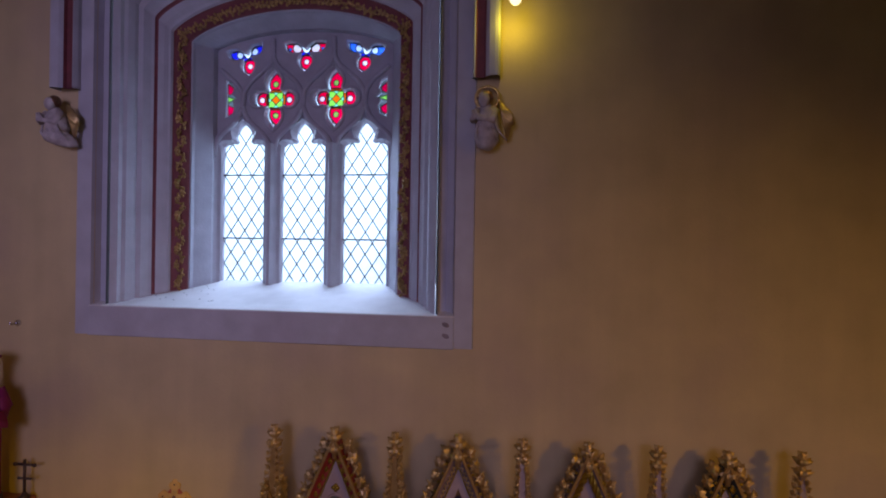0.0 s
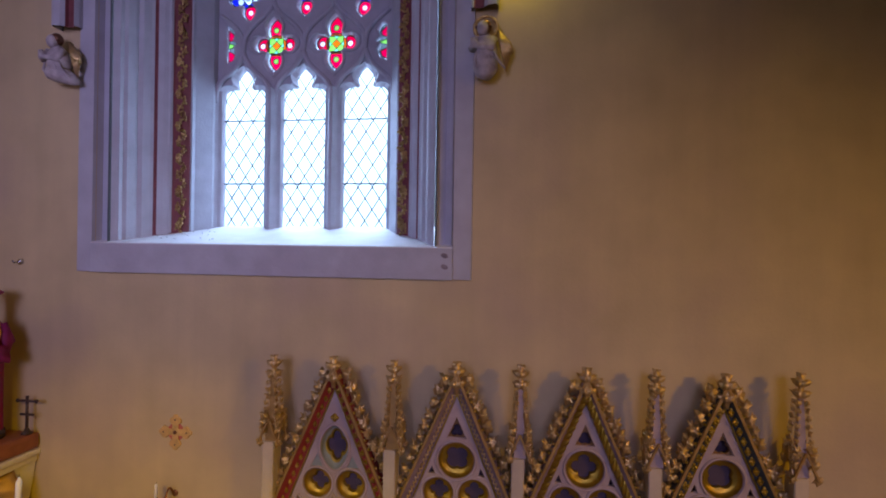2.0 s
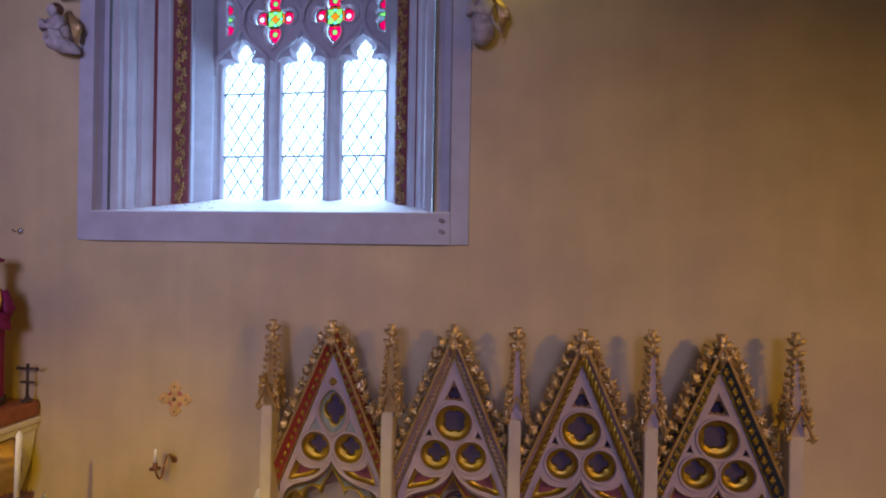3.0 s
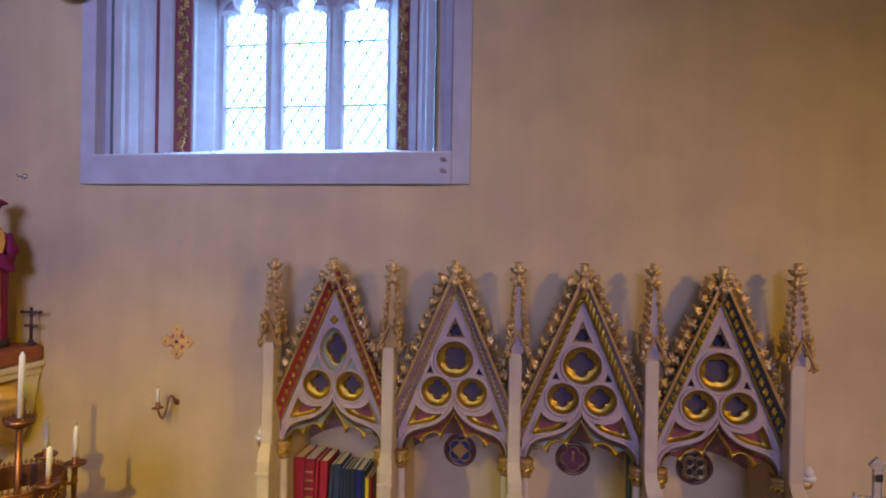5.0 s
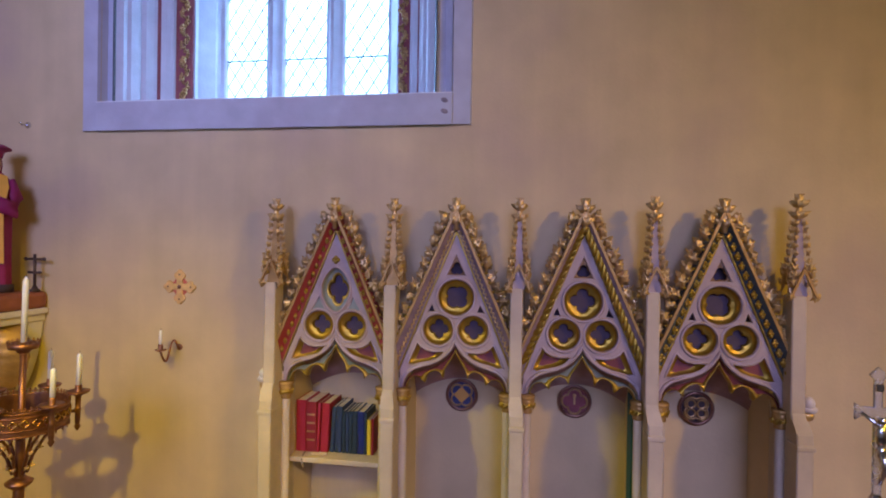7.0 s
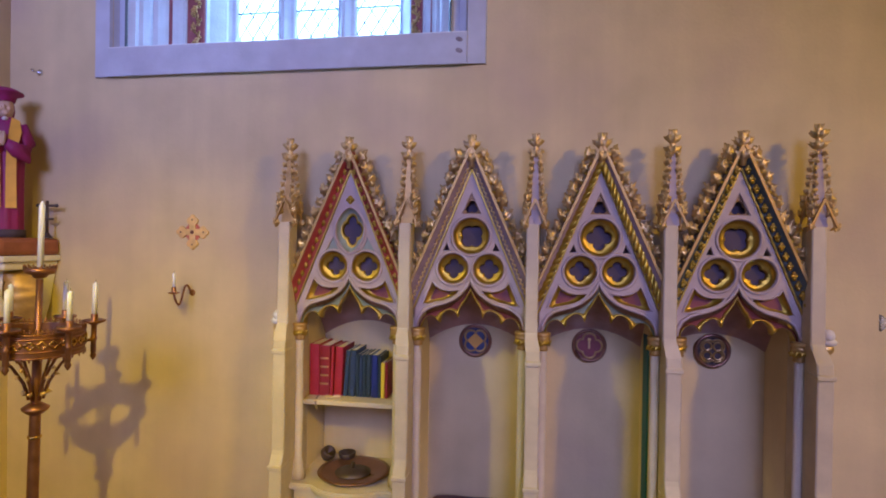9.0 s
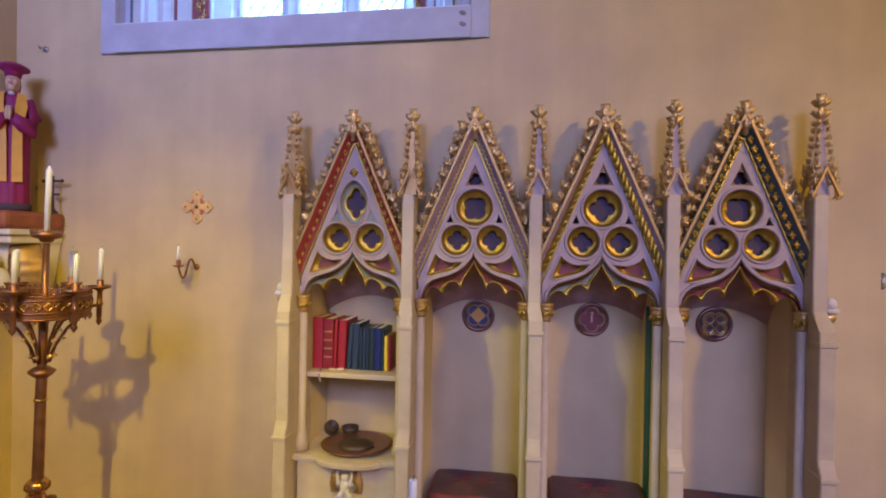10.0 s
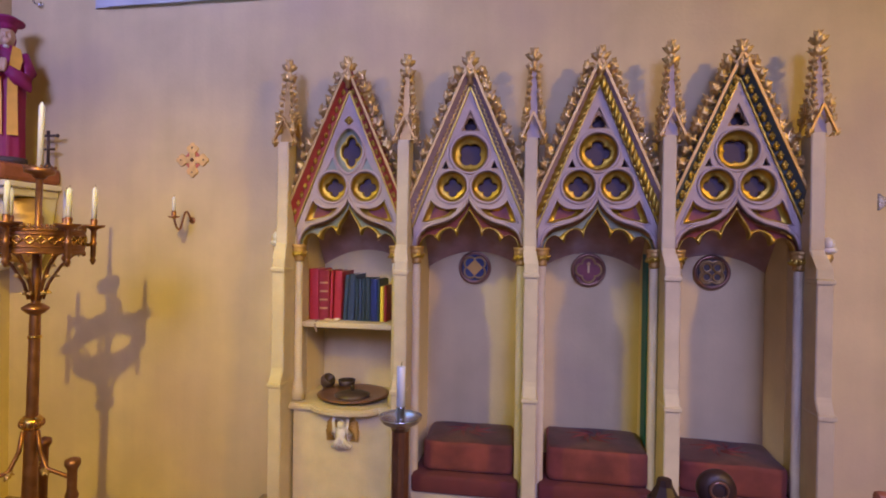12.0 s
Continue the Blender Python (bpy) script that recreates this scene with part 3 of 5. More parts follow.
for i, (cx, cz, w, tilt) in enumerate(TOPS):
    outer = (GL_BLUE, GL_RED, GL_SKY)[i]
    part("white_glass", sheet([trefoil_hole(cx, cz, w, tilt)], PY + 0.006, 0.003), GL_WHITE, window).visible_shadow = False
    for s in (-1, 1):
        leaded("wing_piece", tilt_about(wing(cx, cz, w, s, 0.86), cx, cz, tilt), outer)
        leaded("roundel", tilt_about(circle(cx + s * w * 0.42, cz + 0.062, 0.037 if i == 1 else 0.027, 16), cx, cz, tilt), GL_WHITE, PY - 0.004, 0.0045)
        if i == 1:
            leaded("tip_piece", circle(cx + s * w * 0.76, cz + 0.055, 0.013, 10), GL_SKY, PY - 0.004, 0.002)
    leaded("blue_saddle", tilt_about([(cx - 0.046, cz + 0.004), (cx + 0.046, cz + 0.004), (cx + 0.030, cz + 0.036), (cx, cz + 0.020), (cx - 0.030, cz + 0.036)], cx, cz, tilt), GL_BLUE, PY - 0.003)
    leaded("red_drop", tilt_about(circle(cx + 0.004, cz - 0.046, 0.050, 18, 1.15), cx, cz, tilt), GL_RED, PY - 0.003)
    leaded("drop_eye", tilt_about(circle(cx + 0.004, cz - 0.046, 0.021, 12), cx, cz, tilt), GL_WHITE, PY - 0.007, 0.003)
for cx, cz, s in SIDES:
    part("white_glass", sheet([side_hole(cx, cz, s)], PY + 0.006, 0.003), GL_GREY, window).visible_shadow = False
    leaded("red_half", [(cx, cz + 0.035), (cx + s * 0.045, cz + 0.05), (cx + s * 0.052, cz + 0.085), (cx, cz + 0.125)], GL_RED)
    leaded("red_half", [(cx, cz - 0.13), (cx + s * 0.045, cz - 0.11), (cx + s * 0.058, cz - 0.07), (cx, cz - 0.04)], GL_RED)
    leaded("green_half", [(cx, cz - 0.025), (cx + s * 0.07, cz), (cx, cz + 0.025)], GL_GREEN)
part("stained_glass_leads", lead, LEAD, window)

# ---- the sedilia: four canopied niches along the wall ----
sedilia = thing("sedilia", (0, 0, 0), "carved cream stone sedilia with gilded crocketed gables", "sedilia")


def mesh_of(bm, name, mat, smooth=False):
    bmesh.ops.recalc_face_normals(bm, faces=bm.faces)
    me = bpy.data.meshes.new(name)
    bm.to_mesh(me)
    bm.free()
    for one in (mat if isinstance(mat, (list, tuple)) else [mat]):
        me.materials.append(one)
    return shade_smooth(me) if smooth else me


# a gilt crocket: one curled knot of leaf lobes, growing towards +x
def leaf_knot(centre, size, lobes, seed, bm, sharp=9.0, hollow=0.42):
    r = random.Random(seed)
    ways = [Vector((r.uniform(-0.5, 1), r.uniform(-1, 1), r.uniform(-1, 1))).normalized() for k in range(lobes)]
    made = bmesh.ops.create_icosphere(bm, subdivisions=3, radius=1)
    for v in made["verts"]:
        d = v.co.normalized()
        k = hollow + (1 - hollow) * max(math.exp(-sharp * (1 - d.dot(w))) for w in ways)
        v.co = Vector(centre) + Vector((d.x * size[0], d.y * size[1], d.z * size[2])) * k


def crocket_mesh(seed):
    bm = bmesh.new()
    leaf_knot((0.010, 0, 0.002), (0.046, 0.040, 0.046), 17, seed, bm, 22.0, 0.34)
    for v in bm.verts:
        v.co.z += 9.0 * max(0.0, v.co.x) ** 2
    return mesh_of(bm, "crocket", OLD_GOLD, True)


CROCKETS = [crocket_mesh(s) for s in (1, 2, 3)]


def finial_mesh(size, seed):
    r = random.Random(seed)
    bm = bmesh.new()
    lathe([(0.012, -0.10), (0.015, -0.06), (0.020, -0.03), (0.014, -0.01), (0.018, 0.02), (0.022, 0.045), (0.012, 0.065), (0.003, 0.072)], seg=8, bm=bm)
    for zz, rad, n in ((-0.052, 0.052, 8), (0.010, 0.050, 8), (0.045, 0.026, 6)):
        made = bmesh.ops.create_icosphere(bm, subdivisions=3, radius=1)
        off = r.uniform(0, 1)
        for v in made["verts"]:
            d = v.co.normalized()
            a = math.atan2(d.y, d.x)
            k = 0.40 + 0.75 * abs(math.cos(n * a / 2 + off)) ** 3 * (1 - d.z * d.z) * (0.85 + 0.3 * r.random())
            v.co = Vector((d.x * rad * k, d.y * rad * k, zz + d.z * 0.026 + 0.018 * k * k * (1 - d.z * d.z)))
    bmesh.ops.scale(bm, vec=(size, size, size), verts=bm.verts)
    return mesh_of(bm, "finial", OLD_GOLD, True)


FINIAL, KNOP = finial_mesh(1.15, 5), finial_mesh(0.98, 6)

stud = bmesh.new()
for k in range(4):
    blob((0.006 * math.cos(k * 1.571), -0.001, 0.006 * math.sin(k * 1.571)), (0.007, 0.005, 0.007), (0, 0, 0), stud, 1)
blob((0, -0.004, 0), (0.005, 0.005, 0.005), (0, 0, 0), stud, 1)
STUD = mesh_of(stud, "stud", GOLD, True)
twist = bmesh.new()
blob((0, 0, 0), (0.015, 0.011, 0.044), (0, 32, 0), twist, 2)
TWIST = mesh_of(twist, "gilt_leaf", GOLD, True)
lat = bmesh.new()
for s in (-1, 1):
    tube([(-0.015 * s, 0, -0.018), (0.015 * s, 0, 0.018)], 0.005, 5, lat)
blob((0, -0.002, 0), (0.005, 0.005, 0.005), (0, 0, 0), lat, 1)
LATTICE = mesh_of(lat, "gilt_lattice", OLD_GOLD, True)

cap_leaf = bmesh.new()
leaf_knot((0, -0.002, 0), (0.024, 0.016, 0.030), 9, 3, cap_leaf, 16.0, 0.4)
CAP_LEAF = mesh_of(cap_leaf, "capital_leaf", GOLD, True)

FY = -0.145                    # the gables' face
APEX, RAKE = 2.650, 0.410      # white panel: top and run over rise
OAPEX, ORAKE = 2.785, 0.432    # outer fillet


def bar_between(a, b, w, d, bm=None):
    """A square bar from a to b in an upright plane, w wide in that plane and d deep."""
    bm = bm or bmesh.new()
    a, b = Vector(a), Vector(b)
    t = (b - a).normalized()
    n = Vector((t.z, 0, -t.x))
    ends = []
    for p in (a, b):
        ends.append([p + n * w / 2 + Vector((0, -d / 2, 0)), p - n * w / 2 + Vector((0, -d / 2, 0)), p - n * w / 2 + Vector((0, d / 2, 0)), p + n * w / 2 + Vector((0, d / 2, 0))])
    loft([e + [e[0]] for e in ends], bm=bm)
    bm.faces.new([bm.verts.new(p) for p in ends[0]])
    bm.faces.new([bm.verts.new(p) for p in ends[1]])
    return bm


def ogee(cx, grow=0.0):
    """The niche's ogee arch, from the left springing over its point to the right."""
    pts = [(-0.325, 1.69), (-0.318, 1.735), (-0.295, 1.775), (-0.255, 1.805), (-0.205, 1.822), (-0.150, 1.838), (-0.100, 1.862), (-0.058, 1.895), (-0.028, 1.930), (-0.010, 1.960)]
    half = [(x * (1 - grow * 0.2), z - grow) for x, z in pts]
    return [(cx + x, z) for x, z in half] + [(cx, 1.985 - grow)] + [(cx - x, z) for x, z in half[::-1]]


def cusps(cx):
    """The cusped lower edge of the arch."""
    outer = [(x, z - 0.004) for x, z in ogee(cx, 0.018)]
    lobes = [(-0.300, 1.668), (-0.296, 1.715), (-0.272, 1.754), (-0.236, 1.768), (-0.205, 1.756), (-0.186, 1.716), (-0.178, 1.762), (-0.152, 1.793), (-0.118, 1.803), (-0.092, 1.792), (-0.074, 1.748), (-0.066, 1.806), (-0.040, 1.845), (-0.016, 1.885), (0.0, 1.92)]
    inner = [(cx + x, z) for x, z in lobes] + [(cx - x, z) for x, z in lobes[-2::-1]]
    return outer + inner[::-1]


def spandrel(cx, s, shrink=0.0):
    """The leaf-shaped opening between ogee, roundel and gable."""
    pts = [(0.287, 1.842), (0.262, 1.905), (0.236, 1.965), (0.228, 1.972), (0.212, 1.950), (0.180, 1.930), (0.140, 1.922), (0.092, 1.926), (0.072, 1.930), (0.085, 1.905), (0.115, 1.880), (0.160, 1.862), (0.215, 1.850), (0.255, 1.838)]
    mx, mz = 0.195, 1.895
    return [(cx + s * (mx + (x - mx) * (1 - shrink)), mz + (z - mz) * (1 - shrink)) for x, z in pts]


def tri(cx, cz, w, h):
    return [(cx - w, cz - h), (cx + w, cz - h), (cx + w * 0.45, cz), (cx, cz + h), (cx - w * 0.45, cz)]


TRIM = [(RED_PAINT, STUD, 0.056, "red painted rake with gilt flowers"), (LILAC, LATTICE, 0.030, "dull lilac rake with gilt lattice"), (LILAC, TWIST, 0.046, "rake of gilt twisted leaves"), (GREEN_PAINT, STUD, 0.056, "green painted rake with gilt flowers")]
for bay, cx in enumerate(BAYS):
    ground, ornament, step, rake_label = TRIM[bay]
    vesica = bay == 0
    if vesica:
        eye = [(cx + 0.088 * math.sin(a) * (1 if abs(math.cos(a)) < 1 else 1), 2.285 + 0.135 * math.cos(a)) for a in [2 * math.pi * i / 32 for i in range(32)]]
        eye = [(cx + (x - cx) * (1 - 0.25 * ((z - 2.285) / 0.135) ** 2), z) for x, z in eye]
    else:
        eye = circle(cx, 2.258, 0.108, 32)
    SQ = [(cx - 0.108, 2.058), (cx + 0.108, 2.058)]
    sr = 0.090
    low = 1.69
    outline = [(cx - 0.345, low), (cx - 0.345, 1.81)] + [(cx, APEX)] + [(cx + 0.345, 1.81), (cx + 0.345, low)] + ogee(cx)[::-1]
    cuts = [eye] + [circle(x, z, sr, 28) for x, z in SQ] + [spandrel(cx, 1)[::-1], spandrel(cx, -1)]
    if vesica:
        cuts += [[(cx + s * 0.075, 2.155), (cx + s * 0.160, 2.155), (cx + s * 0.112, 2.24)] for s in (-1, 1)]
    else:
        cuts += [[(cx + s * 0.130, 2.168), (cx + s * 0.174, 2.168), (cx + s * 0.148, 2.215)] for s in (-1, 1)]
        cuts += [[(cx - 0.058, 2.395), (cx + 0.058, 2.395), (cx + 0.03, 2.45), (cx, 2.52), (cx - 0.03, 2.45)]]
    gable = part("gable", sheet([outline] + cuts, FY, 0.045, 0.006), CROWN_WHITE, sedilia, "pale pink-white painted tracery gable")
    # dark sheet put where only shade shows through the gable's openings
    part("gable_backing", sheet([[(cx - 0.335, 1.83), (cx, APEX - 0.02), (cx + 0.335, 1.83), (cx + 0.20, 1.86), (cx, 1.99), (cx - 0.20, 1.86)]], FY + 0.075, 0.03), SHADE_PAINT, gable, "dark sheet standing for the shade behind the gable")
    # gilt foils sunk in the openings: a hollow slope from the round rim to the foiled hole
    HOLLOW = [(0.0, FY + 0.003), (0.06, FY + 0.018), (0.30, FY + 0.034), (0.60, FY + 0.040), (0.90, FY + 0.040), (1.0, FY + 0.044), (1.0, FY + 0.074)]
    if vesica:
        rim = [(cx + 0.088 * math.cos(a) * (1 - 0.25 * math.sin(a) ** 2), 2.285 + 0.135 * math.sin(a)) for a in [2 * math.pi * i / 56 for i in range(56)]]
        hole = foil(cx, 2.285, 0.064, 4, 0, 56, 0.36, 1.45)
        part("foil_slope", splay(rim, hole, HOLLOW[:4]), GREY_PAINT, gable, "grey-green painted hollow", smooth=True)
        part("gilt_foil", splay(rim, hole, HOLLOW[3:]), GOLD, gable, "gilt quatrefoil edge", smooth=True)
        part("star_boss", STUD, GOLD, gable, m=pose(cx, FY - 0.004, 2.475) @ Matrix.Scale(2.2, 4))
        for s in (-1, 1):
            part("spandrel_panel", sheet([[(cx + s * 0.078, 2.158), (cx + s * 0.158, 2.158), (cx + s * 0.112, 2.235)]], FY + 0.015, 0.01), GREY_PAINT, gable)
    else:
        hole = foil(cx, 2.258, 0.074, 4, 0 if bay == 2 else math.pi / 4, 56, 0.36 if bay == 2 else 0.24)
        part("gilt_foil", splay(circle(cx, 2.258, 0.108, 56), hole, HOLLOW), GOLD, gable, "gilt quatrefoil hollow", smooth=True)
        part("gilt_trefoil", sheet([[(cx - 0.058, 2.395), (cx + 0.058, 2.395), (cx + 0.03, 2.45), (cx, 2.52), (cx - 0.03, 2.45)], foil(cx, 2.432, 0.040, 3, math.pi / 2, 30, 0.5)[::-1]], FY + 0.018, 0.022, 0.004), DULL_GOLD, gable)
    for x, z, r in [(*q, sr) for q in SQ] + ([] if vesica else [(cx, 2.258, 0.108)]):
        part("roll_moulding", tube([(px, FY - 0.002, pz) for px, pz in circle(x, z, r + 0.011, 36)], 0.009, 6, closed=True), CROWN_WHITE, gable, smooth=True)
    if vesica:
        part("roll_moulding", tube([(cx + (px - cx) * 1.12, FY - 0.002, 2.285 + (pz - 2.285) * 1.08) for px, pz in eye], 0.009, 6, closed=True), CROWN_WHITE, gable, smooth=True)
    part("ogee_roll", tube([(px, FY - 0.004, pz + 0.012) for px, pz in ogee(cx)], 0.011, 6), CROWN_WHITE, gable, smooth=True)
    for s in (-1, 1):
        part("roll_moulding", tube([(px, FY - 0.001, pz) for px, pz in spandrel(cx, s, -0.09)], 0.007, 6, closed=True), CROWN_WHITE, gable, smooth=True)
    for x, z in SQ:
        part("gilt_foil", splay(circle(x, z, sr, 48), foil(x, z, 0.060, 4, 0, 48, 0.36), HOLLOW), GOLD, gable, "gilt quatrefoil hollow", smooth=True)
    for s in (-1, 1):
        sp = spandrel(cx, s)
        part("gilt_spandrel", splay(sp, spandrel(cx, s, 0.40), [(0.0, FY + 0.003), (0.10, FY + 0.018), (0.45, FY + 0.032), (1.0, FY + 0.037)]), GOLD, gable, "gilt leaf-shaped hollow", smooth=True)
        part("spandrel_panel", sheet([sp], FY + 0.040, 0.012), MAROON, gable)
    ring = cusps(cx)
    n = len(ogee(cx))
    upper, lower = resample(ring[:n], 91), resample(ring[n:][::-1], 91)
    part("arch_soffit", splay(upper, lower, [(0.0, FY + 0.004), (0.10, FY + 0.022), (0.50, FY + 0.026)], False), [GREY_PAINT, MAROON, GREY_PAINT, MAROON][bay], gable, "painted hollow of the cusped arch", smooth=True)
    part("gilt_cusp_edge", splay(upper, lower, [(0.42, FY + 0.026), (0.52, FY + 0.012), (0.72, FY + 0.006), (0.90, FY + 0.012), (1.0, FY + 0.030), (0.98, FY + 0.064)], False), GOLD, gable, "gilt cusped moulding", smooth=True)
    # raking frame: inner fillet, splayed painted band with ornaments, outer fillet, crockets
    for s in (-1, 1):
        i0, i1 = Vector((cx + s * 0.352, FY - 0.004, APEX + 0.012 - 0.352 / RAKE)), Vector((cx, FY - 0.004, APEX + 0.012))
        o0, o1 = Vector((cx + s * 0.368, FY - 0.055, OAPEX - 0.368 / ORAKE)), Vector((cx, FY - 0.055, OAPEX))
        rake = part("rake", loft([[i0, i1], [i0.lerp(o0, 0.5) + Vector((0, 0.016, 0)), i1.lerp(o1, 0.5) + Vector((0, 0.016, 0))], [o0, o1], [o0 + Vector((s * 0.014, 0.02, 0.012)), o1 + Vector((0, 0.02, 0.026))], [o0 + Vector((s * 0.010, 0.10, 0.008)), o1 + Vector((0, 0.10, 0.02))]]), ground, gable, rake_label)
        part("inner_fillet", bar_between(i0, i1, 0.009, 0.014), GOLD, gable)
        part("outer_fillet", bar_between(o0 + Vector((s * 0.006, 0.004, 0.006)), o1 + Vector((0, 0.004, 0.012)), 0.015, 0.020), OCHRE, gable)
        ang = math.degrees(math.atan2(0.352, 0.352 / RAKE))
        n = int((i1 - i0).length / step)
        for k in range(n):
            f = (k + 0.6) / n
            p = (i0.lerp(i1, f) + o0.lerp(o1, f)) / 2
            mm = pose(p.x, p.y + 0.008, p.z, 0, -s * ang if ornament is not STUD else 0, s * 38)
            if ornament is STUD:
                mm = mm @ Matrix.Scale(1.7 if bay == 0 else 2.3, 4)
            elif ornament is TWIST:
                mm = mm @ Matrix.Scale(1.3, 4)
            part({id(STUD): "gilt_flower", id(LATTICE): "lattice", id(TWIST): "leaf"}[id(ornament)], ornament, GOLD, gable, m=mm)
        rr = random.Random(40 + bay * 2 + s)
        for k in range(12):
            f = 0.02 + k * 0.081
            p = o0.lerp(o1, f)
            mm = pose(p.x + s * 0.026, p.y + 0.045, p.z + 0.020, 0, 0, 0 if s > 0 else 180) @ pose(0, 0, 0, rr.uniform(-12, 12), -18 + rr.uniform(-14, 14), rr.uniform(-18, 18)) @ Matrix.Scale(rr.uniform(0.95, 1.35), 4)
            part("crocket", CROCKETS[rr.randrange(3)], OLD_GOLD, gable, m=mm)
        for k in range(15):
            p = o0.lerp(o1, 0.03 + k * 0.064)
            part("gilt_bud", STUD, GOLD, gable, m=pose(p.x + s * 0.016, p.y + 0.012, p.z + 0.018, 0, k * 31, 0) @ Matrix.Scale(0.85, 4))
    part("finial", FINIAL, OLD_GOLD, gable, m=pose(cx, FY - 0.035, 2.785, 0, 0, bay * 40), label="gilt leafy finial")
    # colonnettes with gilt capitals
    for s in (-1, 1):
        x, y = cx + s * 0.318, -0.155
        foot = 0.70 if bay == 0 else 0.16
        shaft = part("colonnette", lathe([(0.042, foot), (0.042, foot + 0.05), (0.034, foot + 0.075), (0.036, foot + 0.10), (0.0245, foot + 0.13), (0.0245, 1.58)], (x, y, 0), 16), STONE, sedilia, smooth=True)
        cap = lathe([(0.027, 1.585), (0.033, 1.590), (0.029, 1.60), (0.036, 1.635), (0.044, 1.655), (0.044, 1.662), (0.040, 1.668), (0.046, 1.676), (0.046, 1.692)], (x, y, 0), 16)
        part("capital", cap, OCHRE, shaft, "gilt leaf capital", smooth=True)
        for k in range(8):
            a = 2 * math.pi * k / 8
            part("capital_leaf", CAP_LEAF, GOLD, shaft, m=pose(x + 0.038 * math.cos(a), y + 0.038 * math.sin(a), 1.632, 0, 40 * k, math.degrees(a) + 90))

# vaults under the canopies: maroon with canopy shade and reflected light painted in
for cx in BAYS:
    rows = [[(cx + u * NICHE, -0.085 + 0.383 * v, 1.99 - 0.06 * u * u - 0.33 * v ** 1.6 - 0.05 * v * u * u) for u in [k / 6 - 1 for k in range(13)]] for v in [k / 6 for k in range(7)]]
    part("niche_vault", loft(rows), VAULT, sedilia, "niche vault, maroon darkened with the canopy's shade", smooth=True)

# piers and buttresses with their pinnacles
for i, px in enumerate(PIERS):
    w0, w1 = px - 0.055, px + 0.055
    if i == 0:
        w0, w1 = px - 0.035, BAYS[0] - NICHE
    elif i == 4:
        w0, w1 = BAYS[3] + NICHE, px + 0.035
    else:
        w0, w1 = BAYS[i - 1] + NICHE, BAYS[i] - NICHE
    pier = part("pier", box(w0, w1, -0.135, 0.0, 0.0, 1.75, 0.004), STONE, sedilia, "cream painted stone pier")
    h = 0.041
    prof = [(-0.350, 0.0), (-0.350, 0.818), (-0.358, 0.822), (-0.358, 0.842), (-0.350, 0.848), (-0.322, 0.905), (-0.315, 0.93), (-0.315, 1.520), (-0.323, 1.524), (-0.323, 1.546), (-0.315, 1.552), (-0.308, 1.60), (-0.268, 1.672), (-0.250, 1.70), (-0.244, 2.33)]
    def across(side, y, z):
        return (px + side * h, y, z) if z < 1.65 else (px - 0.011 + side * 0.037, y, z)
    bm = bmesh.new()
    sides = [[across(side, y, z) for y, z in prof] for side in (-1, 1)]
    loft(sides, bm=bm)
    for side, front in zip((-1, 1), sides):
        loft([front, [across(side, -0.13, z) for y, z in prof]], bm=bm)
    bm.faces.new([bm.verts.new(across(side, y, 2.33)) for side, y in ((-1, prof[-1][0]), (1, prof[-1][0]), (1, -0.13), (-1, -0.13))])
    bmesh.ops.remove_doubles(bm, verts=bm.verts, dist=1e-5)
    bmesh.ops.recalc_face_normals(bm, faces=bm.faces)
    bmesh.ops.bevel(bm, geom=[e for e in bm.edges if len(e.link_faces) == 2 and abs(e.verts[0].co.x - e.verts[1].co.x) < 1e-4 and e.calc_face_angle(0) > 1.2], offset=0.006, segments=1, affect="EDGES")
    butt = part("buttress", bm, STONE, sedilia, "cream painted buttress with sloping set-offs")
    for z0 in (1.520, 0.818):
        part("drip_mould", box(px - h - 0.006, px + h + 0.006, (-0.328 if z0 > 1 else -0.363), -0.20, z0, z0 + 0.026, 0.006), STONE, butt)
    # pinnacle
    py = -0.19
    spire = lathe([(0.050, 2.33), (0.046, 2.40), (0.036, 2.46), (0.032, 2.48), (0.016, 2.745), (0.020, 2.75)], (px, py, 0), 4, turn=math.pi / 4)
    pin = part("pinnacle", spire, OCHRE if i < 2 else CROWN_WHITE, butt, "slender pinnacle with gilt crockets")
    for s in (-1, 1):
        part("gablet_bar", bar_between((px, -0.262, 2.475), (px + s * 0.066, -0.264, 2.325), 0.011, 0.014), OCHRE, butt)
        for sx in (-1, 1):
            part("gablet_bar", tube([(px + sx * 0.058, py, 2.475), (px + sx * 0.058, py + s * 0.062, 2.325)], 0.007, 5), OLD_GOLD, butt)
    for sx in (-1, 1):
        for sy in (-1, 1):
            part("foot_crocket", CROCKETS[i % 3], OLD_GOLD, butt, m=pose(px + sx * 0.055, py + sy * 0.052, 2.325, 0, 0, math.degrees(math.atan2(sy, sx))) @ Matrix.Scale(0.75, 4))
            for k in range(9):
                z = 2.40 + k * 0.041
                r = 0.050 - k * 0.0036
                part("crocket", CROCKETS[(i + k) % 3], OLD_GOLD, butt, m=pose(px + sx * r * 0.80, py + sy * r * 0.85, z, 0, 0, math.degrees(math.atan2(sy, sx))) @ Matrix.Scale(0.8 if k < 3 else 0.5, 4))
    part("pinnacle_finial", KNOP, OLD_GOLD, butt, m=pose(px, py, (2.790, 2.790, 2.796, 2.806, 2.822)[i], 0, 0, i * 50))

